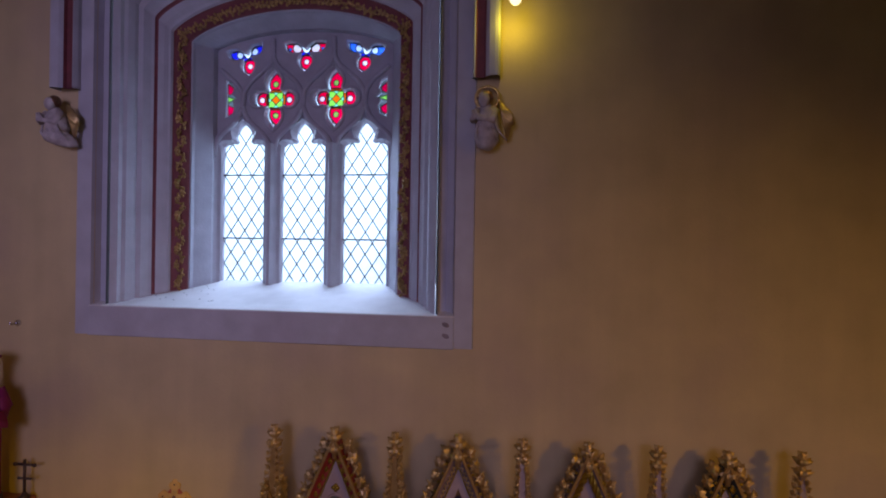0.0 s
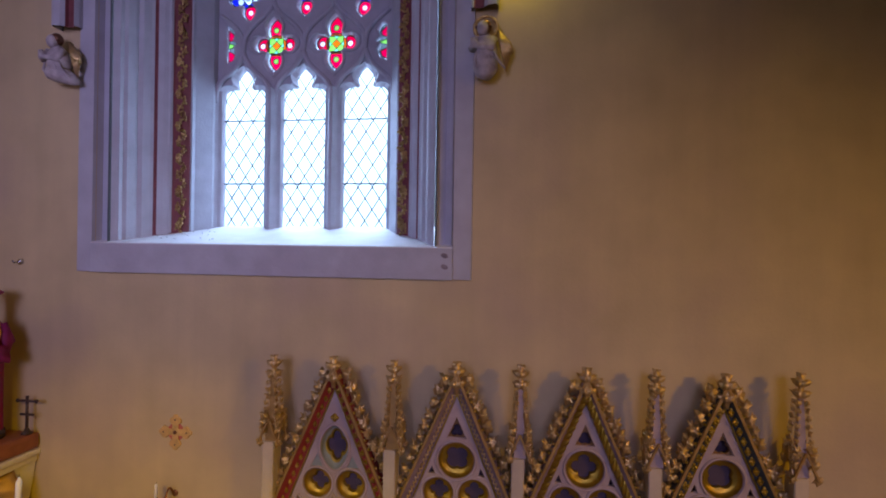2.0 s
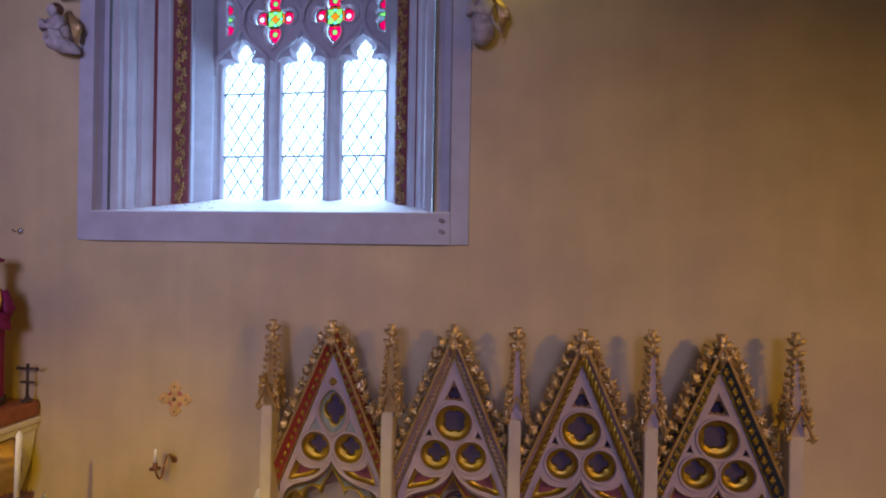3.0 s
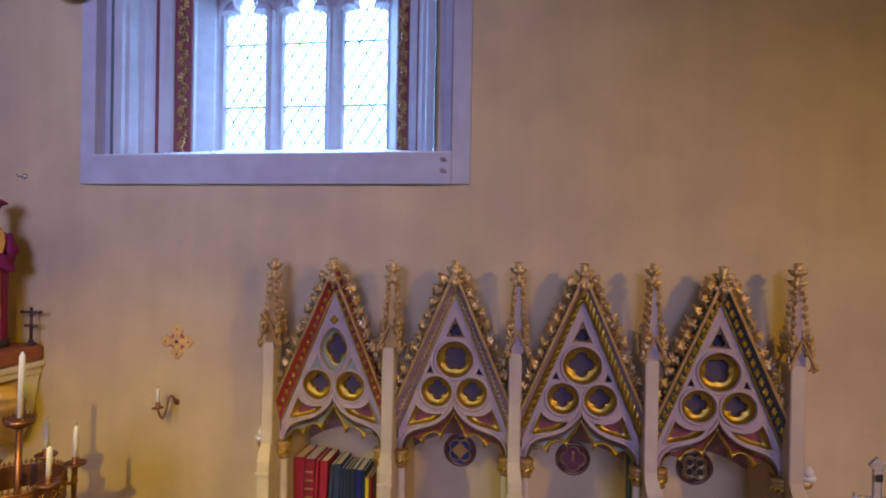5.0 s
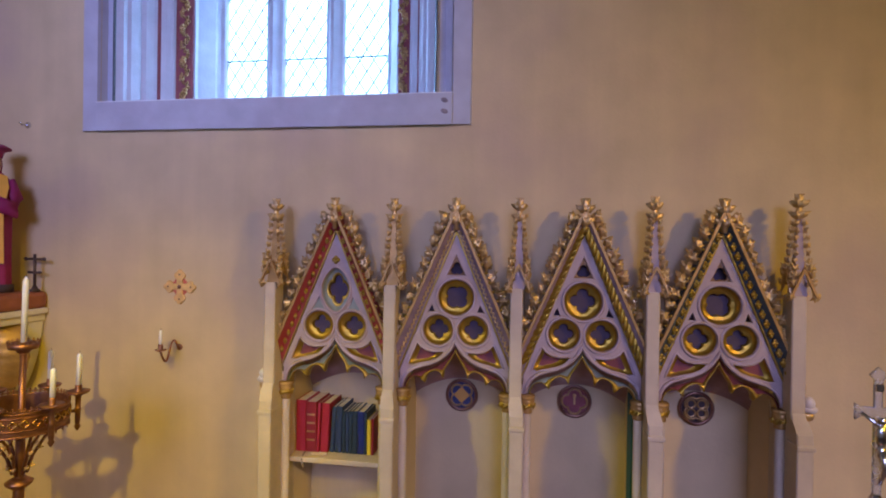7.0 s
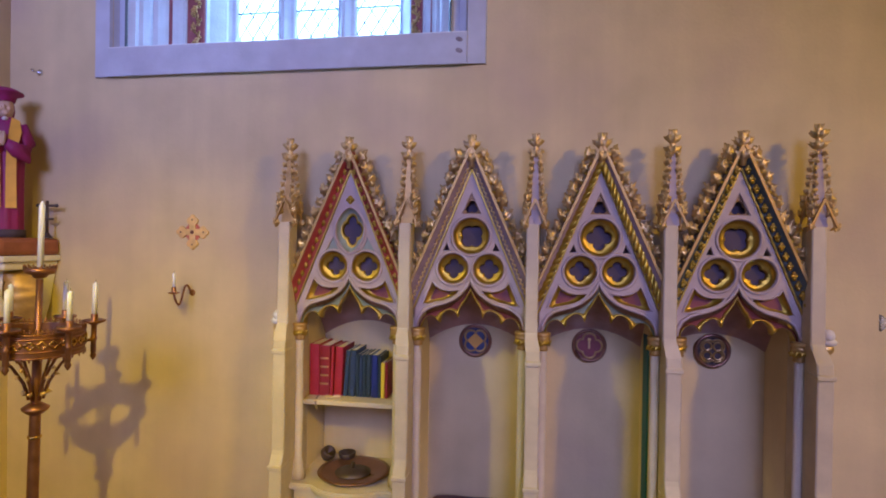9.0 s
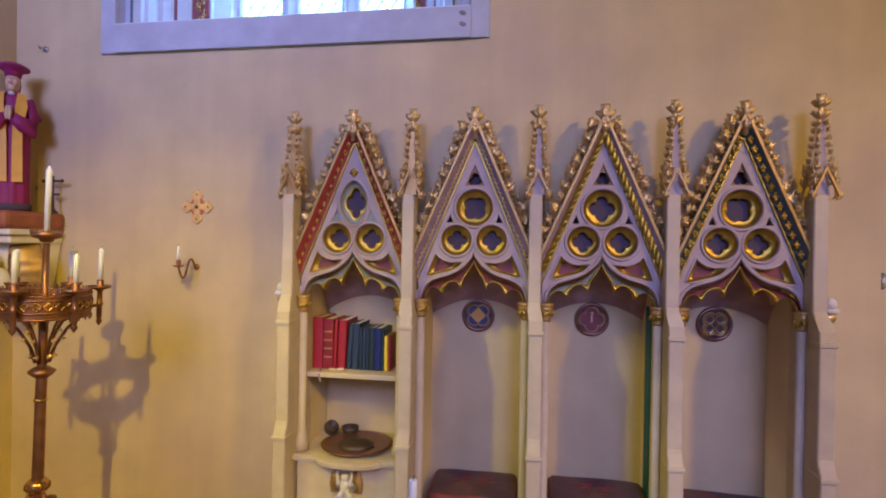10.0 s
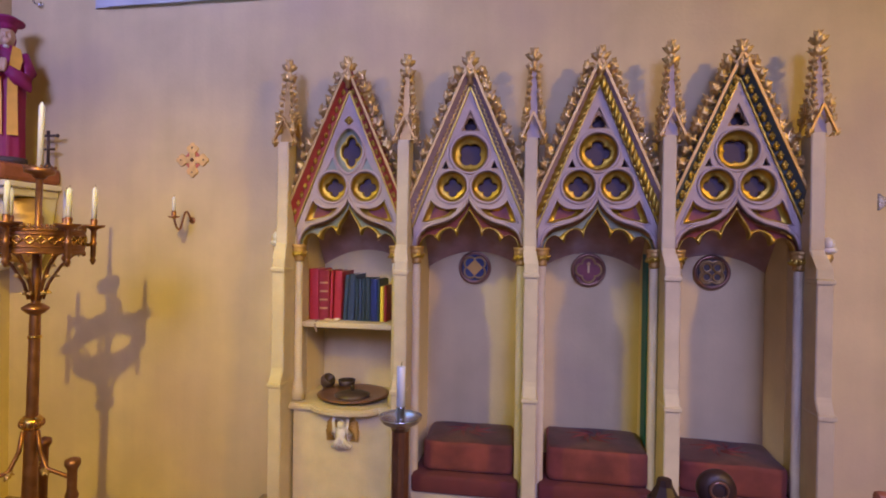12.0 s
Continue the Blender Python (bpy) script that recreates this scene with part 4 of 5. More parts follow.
# round painted medallions on the niche backs
for k, (cx, g1) in enumerate(zip((-0.388, 0.370, 1.138), (BLUE_PAINT, MAROON, BLACKENED))):
    z = 1.548
    med = part("medallion", sheet([circle(cx, z, 0.104, 36)], 0.285, 0.02, 0.003), g1, sedilia, "round painted medallion with gilt quatrefoil rim")
    part("rim", tube([(x, 0.283, zz) for x, zz in circle(cx, z, 0.100, 36)], 0.013, 6, closed=True), COPPER, med, smooth=True)
    part("foil", tube([(x, 0.280, zz) for x, zz in foil(cx, z, 0.082, 4, math.pi / 4 if k != 1 else 0, 48, 0.30)], 0.007, 6, closed=True), DARK_GILT, med, smooth=True)
    if k == 0:
        part("lozenge", sheet([[(cx - 0.056, z), (cx, z - 0.056), (cx + 0.056, z), (cx, z + 0.056)]], 0.276, 0.01, 0.002), material("yellow_lozenge", (0.55, 0.30, 0.06), 0.6), med)
    elif k == 1:
        part("device", box(cx - 0.006, cx + 0.006, 0.276, 0.284, z - 0.02, z + 0.035), OLD_GOLD, med)
        part("device_knob", blob((cx, 0.278, z + 0.04), (0.012, 0.006, 0.012)), OLD_GOLD, med)
    else:
        for sx in (-1, 1):
            for sz in (-1, 1):
                part("device", tube([(x, 0.278, zz) for x, zz in circle(cx + sx * 0.032, z + sz * 0.030, 0.026, 18)], 0.006, 5, closed=True), DARK_GILT, med)

# teal painted strip beside the middle seats
part("painted_strip", box(0.690, 0.6985, 0.025, 0.165, 0.33, 1.66), TEAL_PAINT, sedilia, "teal painted strip on the pier")

# credence: slab with a bowed piscina, panel below, shelf above
cx = BAYS[0]
slab_pts = [(cx - 0.372, 0.29), (cx - 0.372, -0.235), (cx - 0.20, -0.235)]
slab_pts += [(cx + 0.02 - 0.20 * math.cos(a), -0.235 - 0.085 * math.sin(a)) for a in [math.pi * i / 12 for i in range(1, 12)]]
slab_pts += [(cx + 0.24, -0.235), (cx + 0.372, -0.235), (cx + 0.372, 0.29)]
bm = bmesh.new()
f = bm.faces.new([bm.verts.new((x, y, 0.655)) for x, y in slab_pts])
ex = bmesh.ops.extrude_face_region(bm, geom=[f])
bmesh.ops.translate(bm, verts=[v for v in ex["geom"] if isinstance(v, bmesh.types.BMVert)], vec=(0, 0, 0.040))
bmesh.ops.bevel(bm, geom=[e for e in bm.edges if abs(e.verts[0].co.z - e.verts[1].co.z) < 1e-4], offset=0.010, segments=2, affect="EDGES")
part("credence_slab", bm, STONE, sedilia, "cream stone credence slab with bowed front")
part("credence_panel", box(cx - NICHE, cx + NICHE, -0.205, -0.165, 0.0, 0.655, 0.004), STONE, sedilia)
part("niche_shelf", box(cx - NICHE + 0.003, cx + NICHE - 0.003, -0.10, 0.295, 1.155, 1.190, 0.006), STONE, sedilia, "cream stone shelf in the niche")
fx = cx + 0.005
fig = blob((fx, -0.246, 0.588), (0.023, 0.024, 0.028))
tube([(fx, -0.235, 0.570), (fx, -0.236, 0.548), (fx - 0.004, -0.234, 0.515), (fx + 0.002, -0.228, 0.482)], [0.016, 0.032, 0.028, 0.034], 12, fig)
for k in range(5):
    tube([(fx - 0.004, -0.250, 0.520), (fx - 0.030 + 0.015 * k, -0.246, 0.480), (fx - 0.056 + 0.028 * k, -0.232, 0.445 - 0.006 * (k % 2))], [0.008, 0.013, 0.016], 8, fig)
for s in (-1, 1):
    tube([(fx + s * 0.028, -0.238, 0.556), (fx + s * 0.050, -0.246, 0.532), (fx + s * 0.040, -0.258, 0.560), (fx + s * 0.046, -0.252, 0.606), (fx + s * 0.040, -0.246, 0.640)], [0.013, 0.014, 0.011, 0.009, 0.011], 8, fig)
bmesh.ops.recalc_face_normals(fig, faces=fig.faces)
n0 = len(fig.faces)
for s in (-1, 1):
    for k in range(5):
        tube([(fx + s * 0.030, -0.214, 0.575), (fx + s * (0.070 + 0.006 * k), -0.218, 0.622 - 0.024 * k), (fx + s * (0.088 + 0.004 * k - 0.012 * (k > 2)), -0.216, 0.590 - 0.026 * k), (fx + s * (0.078 - 0.008 * k), -0.212, 0.530 - 0.012 * k)], [0.008, 0.015, 0.014, 0.004], 6, fig)
fig.faces.ensure_lookup_table()
for face in fig.faces[n0:]:
    face.material_index = 1
part("carved_cherub", fig, [WHITE_PAINT, OCHRE], sedilia, "small white carved cherub with dull gold wings", smooth=True)

# small carved angels on the outer buttresses
def small_angel(x, s):
    bm = bmesh.new()
    blob((x, -0.15, 1.735), (0.026, 0.030, 0.030), (0, 0, 0), bm)
    blob((x + s * 0.006, -0.145, 1.705), (0.034, 0.03, 0.020), (0, 0, 0), bm)
    n = len(bm.faces)
    blob((x - s * 0.022, -0.140, 1.785), (0.010, 0.016, 0.042), (0, s * 14, 0), bm)
    blob((x + s * 0.004, -0.135, 1.67), (0.028, 0.02, 0.025), (0, 0, 0), bm)
    bm.faces.ensure_lookup_table()
    for face in bm.faces[n:]:
        face.material_index = 1
    mid = Vector((x, -0.12, 1.73))
    for v in bm.verts:
        v.co = mid + 1.2 * (v.co - mid)
    return bm
for i, s in ((0, -1), (4, 1)):
    part("carved_angel_stop", small_angel(PIERS[i] + s * 0.085, s), [WHITE_PAINT, OLD_GOLD], sedilia, "small white carved angel with gilt wing", smooth=True)

# stone seats with maroon cloth, and their cushions
def cushion(cx, w0, w1, y0, y1, z0, z1, turn, label):
    c = thing("seat_cushion", (cx, (y0 + y1) / 2, z0), label, "cushion", "cushions on the stone seats")
    bm = box(-1, 1, -1, 1, -1, 1)
    bmesh.ops.subdivide_edges(bm, edges=bm.edges[:], cuts=11, use_grid_fill=True)
    for v in bm.verts:
        x, y, z = v.co
        r = (abs(x) ** 16 + abs(y) ** 16 + abs(z) ** 12) ** (1 / 14)
        x, y, z = x / r, y / r, z / r
        swell = 1 + 0.07 * (1 - x * x) * (1 - y * y) if z > 0 else 1
        v.co = ((x + 1) / 2 * (w0 + w1) - w0, y * (y1 - y0) / 2, (z * swell + 1) / 2 * (z1 - z0))
        v.co += 0.006 * noise.noise_vector(v.co * 7 + Vector((cx * 7, 0, 0)))
    m = pose(cx, (y0 + y1) / 2, z0, 0, 0, turn)
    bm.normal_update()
    # upward faces take the darker velvet, so the top's shading is painted in
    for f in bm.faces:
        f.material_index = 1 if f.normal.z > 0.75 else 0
    body = part("body", bm, [VELVET, VELVET_TOP_SHADE], c, smooth=True, m=m)
    d, hh = (y1 - y0) / 2, z1 - z0
    em = bmesh.new()
    for k in range(24):
        a = math.pi * k / 12 + 0.1
        rr = (0.17, 0.09, 0.13)[k % 3]
        p = [Vector((rr * f * math.cos(a + 0.5 * f), 0.02 + 0.8 * rr * f * math.sin(a + 0.5 * f), 0)) for f in (0.3, 0.65, 1.0)]
        for q in p:
            fx, fy = q.x / w1, q.y / d
            q.z = hh * (1 + 0.05 * (1 - fx * fx) * (1 - fy * fy)) + 0.002
        tube(p, [0.002, 0.0035, 0.001], 5, em)
    part("embroidery", em, STITCH, body, "red embroidered star", smooth=True, m=m)
    return c


for k, cx in enumerate(BAYS[1:]):
    part("seat_slab", box(cx - NICHE, cx + NICHE, -0.215, 0.30, 0.0, 0.20, 0.006), STONE, sedilia, "cream stone seat")
    bm = box(cx - NICHE - 0.004 + 0.008, cx + NICHE - 0.004, -0.235, 0.297, 0.203, 0.315, 0.02)
    cl = part("seat_pad", bm, CLOTH, smooth=True)
    tagged(cl, "flat dark maroon cloth seat pad on the stone seat", "seat pad", "pads on the stone seats")
cushion(BAYS[1] + 0.010, 0.275, 0.275, -0.165, 0.235, 0.316, 0.502, 1.5, "square russet velvet cushion with worn corners")
cushion(BAYS[2] + 0.012, 0.282, 0.300, -0.180, 0.235, 0.316, 0.518, -1.0, "square red-brown velvet cushion with red embroidery")
cushion(BAYS[3] - 0.005, 0.270, 0.290, -0.190, 0.235, 0.316, 0.495, -4.0, "flattened brown velvet cushion with red embroidery")

# ---- books, dish and small things in the credence niche ----
def book(x, w, h, d, mat, label, tilt=0.0, y=0.02, bands=0):
    b = thing("book", (x, y, 1.192), label, "book", "books on the niche shelf")
    m = pose(x, y, 1.192 + (w * math.sin(radians(abs(tilt))) if tilt > 0 else 0), 0, tilt, 0)
    cover = bmesh.new()
    t = 0.003
    box(0, t, 0, d, 0, h, bm=cover)
    box(w - t, w, 0, d, 0, h, bm=cover)
    sp = [[(w / 2 - w / 2 * math.cos(math.pi * i / 8), -0.006 * math.sin(math.pi * i / 8), z) for i in range(9)] for z in (0, h)]
    loft(sp, bm=cover)
    box(t, w - t, 0, 0.003, 0, h, bm=cover)
    c = part("cover", cover, mat, b, m=m)
    part("page_block", box(t, w - t, 0.004, d - 0.004, 0.003, h - 0.005), PAPER, b, m=m)
    for k in range(bands):
        z = h * (0.22 + 0.17 * k)
        part("gilt_band", box(w * 0.12, w * 0.88, -0.0075, -0.003, z, z + h * 0.035), OLD_GOLD, c, m=m)
    return b


R1 = material("red_book_cloth", (0.32, 0.018, 0.045), 0.45, vary=0.12, scale=14)
R2 = material("dark_red_leather", (0.26, 0.02, 0.03), 0.45, vary=0.15, scale=14)
B1 = material("navy_book_cloth", (0.03, 0.05, 0.11), 0.5, vary=0.15, scale=14)
B2 = material("green_black_book_cloth", (0.025, 0.045, 0.065), 0.5, vary=0.15, scale=14)
B3 = material("blue_book_cloth", (0.02, 0.03, 0.17), 0.45, vary=0.15, scale=14)
Y1 = material("yellow_book_cloth", (0.80, 0.62, 0.02), 0.5, vary=0.08, scale=14)
x = BAYS[0] - 0.315
for w, h, d, mat, label, tilt, bands in (
        (0.076, 0.338, 0.24, R1, "tall plain red cloth missal", 0, 0),
        (0.082, 0.330, 0.24, R2, "thick dark red leather book with gilt bands", 0, 4),
        (0.022, 0.325, 0.23, R1, "thin bright red book", 1.5, 0),
        (0.058, 0.325, 0.23, R1, "red cloth book with pale edge", 2.0, 0),
        (0.030, 0.300, 0.22, B1, "thin navy blue book leaning slightly", 3.5, 0),
        (0.050, 0.305, 0.22, B1, "navy blue cloth book", 2.0, 0),
        (0.024, 0.278, 0.21, B2, "slim green-black cloth book", 0, 0),
        (0.024, 0.275, 0.21, B1, "slim navy cloth book", 0, 0),
        (0.024, 0.278, 0.21, B2, "slim dark green book", 0, 0),
        (0.036, 0.280, 0.21, B2, "dark green-black cloth book", 0, 0),
        (0.052, 0.278, 0.21, B3, "deep blue cloth book", 0, 0),
        (0.018, 0.275, 0.21, B2, "slim black cloth book", 0, 0),
        (0.028, 0.230, 0.19, Y1, "small bright yellow book", 0, 0),
        (0.020, 0.236, 0.19, R2, "small dark red book", 0, 0)):
    w *= 0.87
    book(x, w, h, d, mat, label, tilt, 0.0 if h > 0.31 else 0.015, bands)
    x += w + 0.0025 + (0.006 if tilt else 0)

rag = thing("folded_cloth", (BAYS[0] - 0.13, -0.05, 1.19), "small crumpled cream cloth on the shelf edge", "cloth")
bm = blob((BAYS[0] - 0.155, -0.052, 1.199), (0.035, 0.018, 0.010), (0, 8, 10))
blob((BAYS[0] - 0.105, -0.055, 1.202), (0.034, 0.020, 0.013), (0, -10, -8), bm)
part("cloth", bm, material("cream_cloth", (0.62, 0.48, 0.38), 0.9), rag, smooth=True)
rib = thing("ribbon_marker", (BAYS[0] - 0.235, -0.108, 1.14), "thin grey-brown ribbon hanging over the shelf", "ribbon")
part("ribbon", loft([[(BAYS[0] - 0.25 + 0.01 * i * 0.5, -0.012 - 0.095 * min(1, i / 3) - (0.003 if i > 2 else 0), 1.196 - max(0, i - 2) * 0.022 + 0.0) for i in range(6)], [(BAYS[0] - 0.236 + 0.01 * i * 0.5, -0.012 - 0.095 * min(1, i / 3) - (0.003 if i > 2 else 0), 1.196 - max(0, i - 2) * 0.022) for i in range(6)]]), material("ribbon_grey", (0.25, 0.19, 0.16), 0.8), rib)

dx, dy, dz = BAYS[0] + 0.012, -0.03, 0.696
dish = thing("copper_dish", (dx, dy, dz), "wide shallow dark copper dish on the credence slab", "dish")
part("bowl", lathe([(0.10, 0.0), (0.12, 0.004), (0.205, 0.022), (0.232, 0.026), (0.234, 0.030), (0.205, 0.030), (0.12, 0.014), (0.0, 0.012)], (dx, dy, dz), 40), COPPER, dish, smooth=True)
lidt = thing("dish_lid", (dx - 0.005, dy - 0.01, dz + 0.015), "dark metal lid with a knob lying in the dish", "lid")
part("lid", lathe([(0.11, 0.0), (0.115, 0.012), (0.07, 0.028), (0.03, 0.036), (0.0, 0.037)], (dx - 0.005, dy - 0.01, dz + 0.012), 32), BLACKENED, lidt, smooth=True)
part("knob", lathe([(0.012, 0.0), (0.010, 0.016), (0.015, 0.026), (0.012, 0.036), (0.0, 0.038)], (dx - 0.005, dy - 0.01, dz + 0.046), 16), BLACKENED, lidt, smooth=True)
cup = thing("incense_bowl", (BAYS[0] - 0.105, 0.17, 0.696), "small round dark metal bowl", "bowl")
part("bowl", lathe([(0.03, 0.0), (0.036, 0.006), (0.055, 0.035), (0.060, 0.062), (0.054, 0.062), (0.046, 0.036), (0.0, 0.02)], (BAYS[0] - 0.105, 0.17, 0.696), 28), BLACKENED, cup, smooth=True)
pot = thing("small_pot", (BAYS[0] - 0.235, 0.15, 0.696), "small dark tipped pot with a round belly", "pot")
bm = lathe([(0.02, -0.04), (0.042, -0.03), (0.052, 0.0), (0.044, 0.028), (0.034, 0.036), (0.030, 0.030), (0.0, 0.0)], (0, 0, 0), 24)
part("belly", bm, BLACKENED, pot, smooth=True, m=pose(BAYS[0] - 0.235, 0.15, 0.748, 25, 35, 0))

# ---- wall things: gilt cross plaque, sconce, hook, lamp ----
pq = thing("cross_plaque", (-2.325, 0, 2.262), "gilded cross-shaped plaque with round-lobed ends on plaster", "plaque")
def lobed_cross(cx, cz, r, w):
    arm = [(w, -w), (r * 0.42, -w), (r * 0.50, -r * 0.30), (r * 0.66, -r * 0.36), (r * 0.80, -r * 0.28), (r * 0.86, -r * 0.15), (r * 0.98, -r * 0.10), (r, 0)]
    arm = arm + [(x, -z) for x, z in arm[-2:0:-1]]
    out = []
    for k in range(4):
        c, q = math.cos(k * math.pi / 2), math.sin(k * math.pi / 2)
        out += [(cx + x * c - z * q, cz + x * q + z * c) for x, z in arm]
    return out
PLQ = material("gilt_plaque", (0.80, 0.54, 0.20), 0.45, 0.35, vary=0.2, scale=25, patch=10, second=(0.68, 0.40, 0.20))
part("cross", sheet([lobed_cross(-2.325, 2.262, 0.121, 0.022)], -0.014, 0.012, 0.003), PLQ, pq)
part("ground", sheet([[(-2.325 + 0.085, 2.262), (-2.325, 2.262 + 0.085), (-2.325 - 0.085, 2.262), (-2.325, 2.262 - 0.085)]], -0.003, 0.003), material("faded_red_ground", (0.52, 0.15, 0.10), 0.8), pq, "faded red ground")
part("boss", blob((-2.325, -0.016, 2.262), (0.014, 0.008, 0.014)), COPPER, pq, smooth=True)
for a in range(4):
    part("rivet", blob((-2.325 + 0.085 * math.cos(a * 1.571), -0.015, 2.262 + 0.085 * math.sin(a * 1.571)), (0.007, 0.004, 0.007), level=1), COPPER, pq)

SX, SZ = -2.325, 1.845
sconce = thing("wall_sconce", (SX, 0, SZ), "brass single-arm wall sconce", "sconce")
part("backplate", lathe([(0.0, 0.0), (0.022, 0.0), (0.022, 0.004), (0.012, 0.006), (0.0, 0.007)], (0, 0, 0), 20), BRASS, sconce, m=pose(SX, 0, SZ, 90, 0, 0), smooth=True)
arm = []
for i in range(19):
    f = i / 18
    arm.append((SX - 0.004 * math.sin(f * 6), -0.015 - 0.185 * f, SZ - 0.005 + 0.062 * math.sin(f * 2 * math.pi)))
arm[-1] = (SX, -0.20, SZ + 0.01)
part("arm", tube(arm, 0.007, 8), BRASS, sconce, smooth=True)
part("drip_pan", lathe([(0.012, 0.0), (0.034, 0.008), (0.036, 0.014), (0.02, 0.010), (0.013, 0.014), (0.016, 0.03), (0.013, 0.05), (0.0, 0.05)], (SX, -0.20, SZ + 0.005), 20), BRASS, sconce, smooth=True)


def candle(name, x, y, z, r, h, label, group="", lean=0.0, cone=True):
    c = thing(name, (x, y, z), label, "candle", group)
    m = pose(x, y, z, 0, lean, 0)
    part("wax", lathe([(r, 0), (r, h * 0.93 if cone else h * 0.985), (r * (0.6 if cone else 0.82), h * 0.965 if cone else h), (r * 0.2, h), (0, h * 0.995)], seg=16), WAX, c, smooth=True, m=m)
    part("wick", tube([(0, 0, h * 0.98), (0.001, 0, h + 0.008), (0.003, 0, h + 0.012)], 0.0012, 5), WICK, c, m=m)
    return c


candle("candle", SX, -0.20, SZ + 0.052, 0.0095, 0.095, "slim white candle in the wall sconce", "candles")

hook = thing("wall_hook", (-3.545, 0, 3.40), "small metal bracket fixed to the plaster", "hook")
part("plate", lathe([(0.0, 0), (0.022, 0.0), (0.022, 0.01), (0.01, 0.014), (0.0, 0.014)], seg=14), SILVER, hook, m=pose(-3.545, 0, 3.40, 90, 0, 0))
part("peg", tube([(-3.545, -0.01, 3.40), (-3.55, -0.05, 3.395), (-3.56, -0.06, 3.41)], 0.007, 6), SILVER, hook, smooth=True)

wl = thing("wall_lamp", (-0.09, 0, 5.50), "small bright spot lamp on the wall beside the window", "lamp")
part("arm", tube([(-0.085, 0, 5.60), (-0.085, -0.2, 5.62), (-0.085, -0.29, 5.56), (-0.085, -0.30, 5.42)], 0.012, 8), BLACKENED, wl, smooth=True)
part("bulb", blob((-0.085, -0.30, 5.395), (0.035, 0.035, 0.035)), glow("lamp_glow", (1.0, 0.86, 0.45), 12), wl, "glowing bulb", smooth=True)

# ---- carved angels at the hood's ends ----
def stop_angel(x, z, s, label, halo=False):
    """A half-length carved angel in prayer; the folded wing stands at the side s."""
    bm = bmesh.new()
    def mark(n, k):
        bm.faces.ensure_lookup_table()
        for f in bm.faces[n:]:
            f.material_index = k
    z += 0.025
    blob((x - s * 0.015, -0.130, z + 0.095), (0.036, 0.040, 0.048), (0, 0, 0), bm)
    tube([(x - s * 0.010, -0.10, z + 0.070), (x, -0.095, z + 0.02), (x + s * 0.005, -0.09, z - 0.06), (x, -0.09, z - 0.12)], [0.030, 0.066, 0.074, 0.060], 14, bm)
    if halo:
        tube([(x, -0.09, z - 0.06), (x, -0.09, z - 0.12), (x + s * 0.01, -0.08, z - 0.165), (x + s * 0.015, -0.06, z - 0.185)], [0.070, 0.078, 0.070, 0.030], 14, bm)
    else:
        tube([(x - s * 0.085, -0.10, z - 0.085), (x - s * 0.045, -0.105, z - 0.105), (x + s * 0.03, -0.10, z - 0.125), (x + s * 0.11, -0.085, z - 0.160), (x + s * 0.145, -0.07, z - 0.180)], [0.018, 0.052, 0.060, 0.040, 0.012], 12, bm)
    for k in (-1, 1):
        tube([(x + k * 0.050, -0.11, z + 0.035), (x + k * 0.055 - s * 0.02, -0.15, z - 0.035), (x - s * 0.055 + k * 0.012, -0.165, z - 0.02), (x - s * 0.072 + k * 0.008, -0.165, z + 0.025)], [0.028, 0.026, 0.018, 0.009], 8, bm)
    for k in range(4):
        tube([(x - s * 0.05 + s * 0.035 * k, -0.150, z - 0.050), (x - s * 0.06 + s * 0.045 * k, -0.152, z - 0.10), (x - s * 0.04 + s * 0.055 * k, -0.135, z - 0.155)], [0.006, 0.010, 0.005], 6, bm)
    n = len(bm.faces)
    blob((x - s * 0.004, -0.108, z + 0.114), (0.043, 0.042, 0.044), (0, 0, 0), bm)
    for k in range(6):
        blob((x - s * 0.012 - 0.04 + 0.016 * k, -0.125, z + 0.130 - 0.004 * abs(k - 2.5) ** 2), (0.012, 0.024, 0.012), (0, 0, 0), bm, 1)
    mark(n, 2)
    n = len(bm.faces)
    for k in range(7):
        f = k / 6
        tube([(x + s * (0.062 + 0.002 * k), -0.070, z + 0.045), (x + s * (0.078 + 0.011 * k), -0.085, z + 0.090 - 0.012 * k), (x + s * (0.095 + 0.011 * k), -0.090, z + 0.010 - 0.010 * k), (x + s * (0.128 + 0.005 * k), -0.075, z - 0.155 + 0.020 * k)], [0.010, 0.014, 0.012, 0.003], 6, bm)
    mark(n, 1)
    if halo:
        n = len(bm.faces)
        ring = [(x + 0.07 * math.cos(a), -0.085, z + 0.115 + 0.07 * math.sin(a)) for a in [2 * math.pi * i / 24 for i in range(24)]]
        tube(ring, 0.010, 6, bm, closed=True)
        mark(n, 1)
    ob = part("carved_angel", bm, [ANGEL_PAINT, OLD_GOLD, COPPER], smooth=True)
    return tagged(ob, label, "statue", "carved angels beside the window")


stop_angel(-3.180, 4.79, 1, "white carved kneeling angel with gilded wing")
stop_angel(-0.250, 4.755, 1, "pale grey carved angel with halo and gilded wing", True)

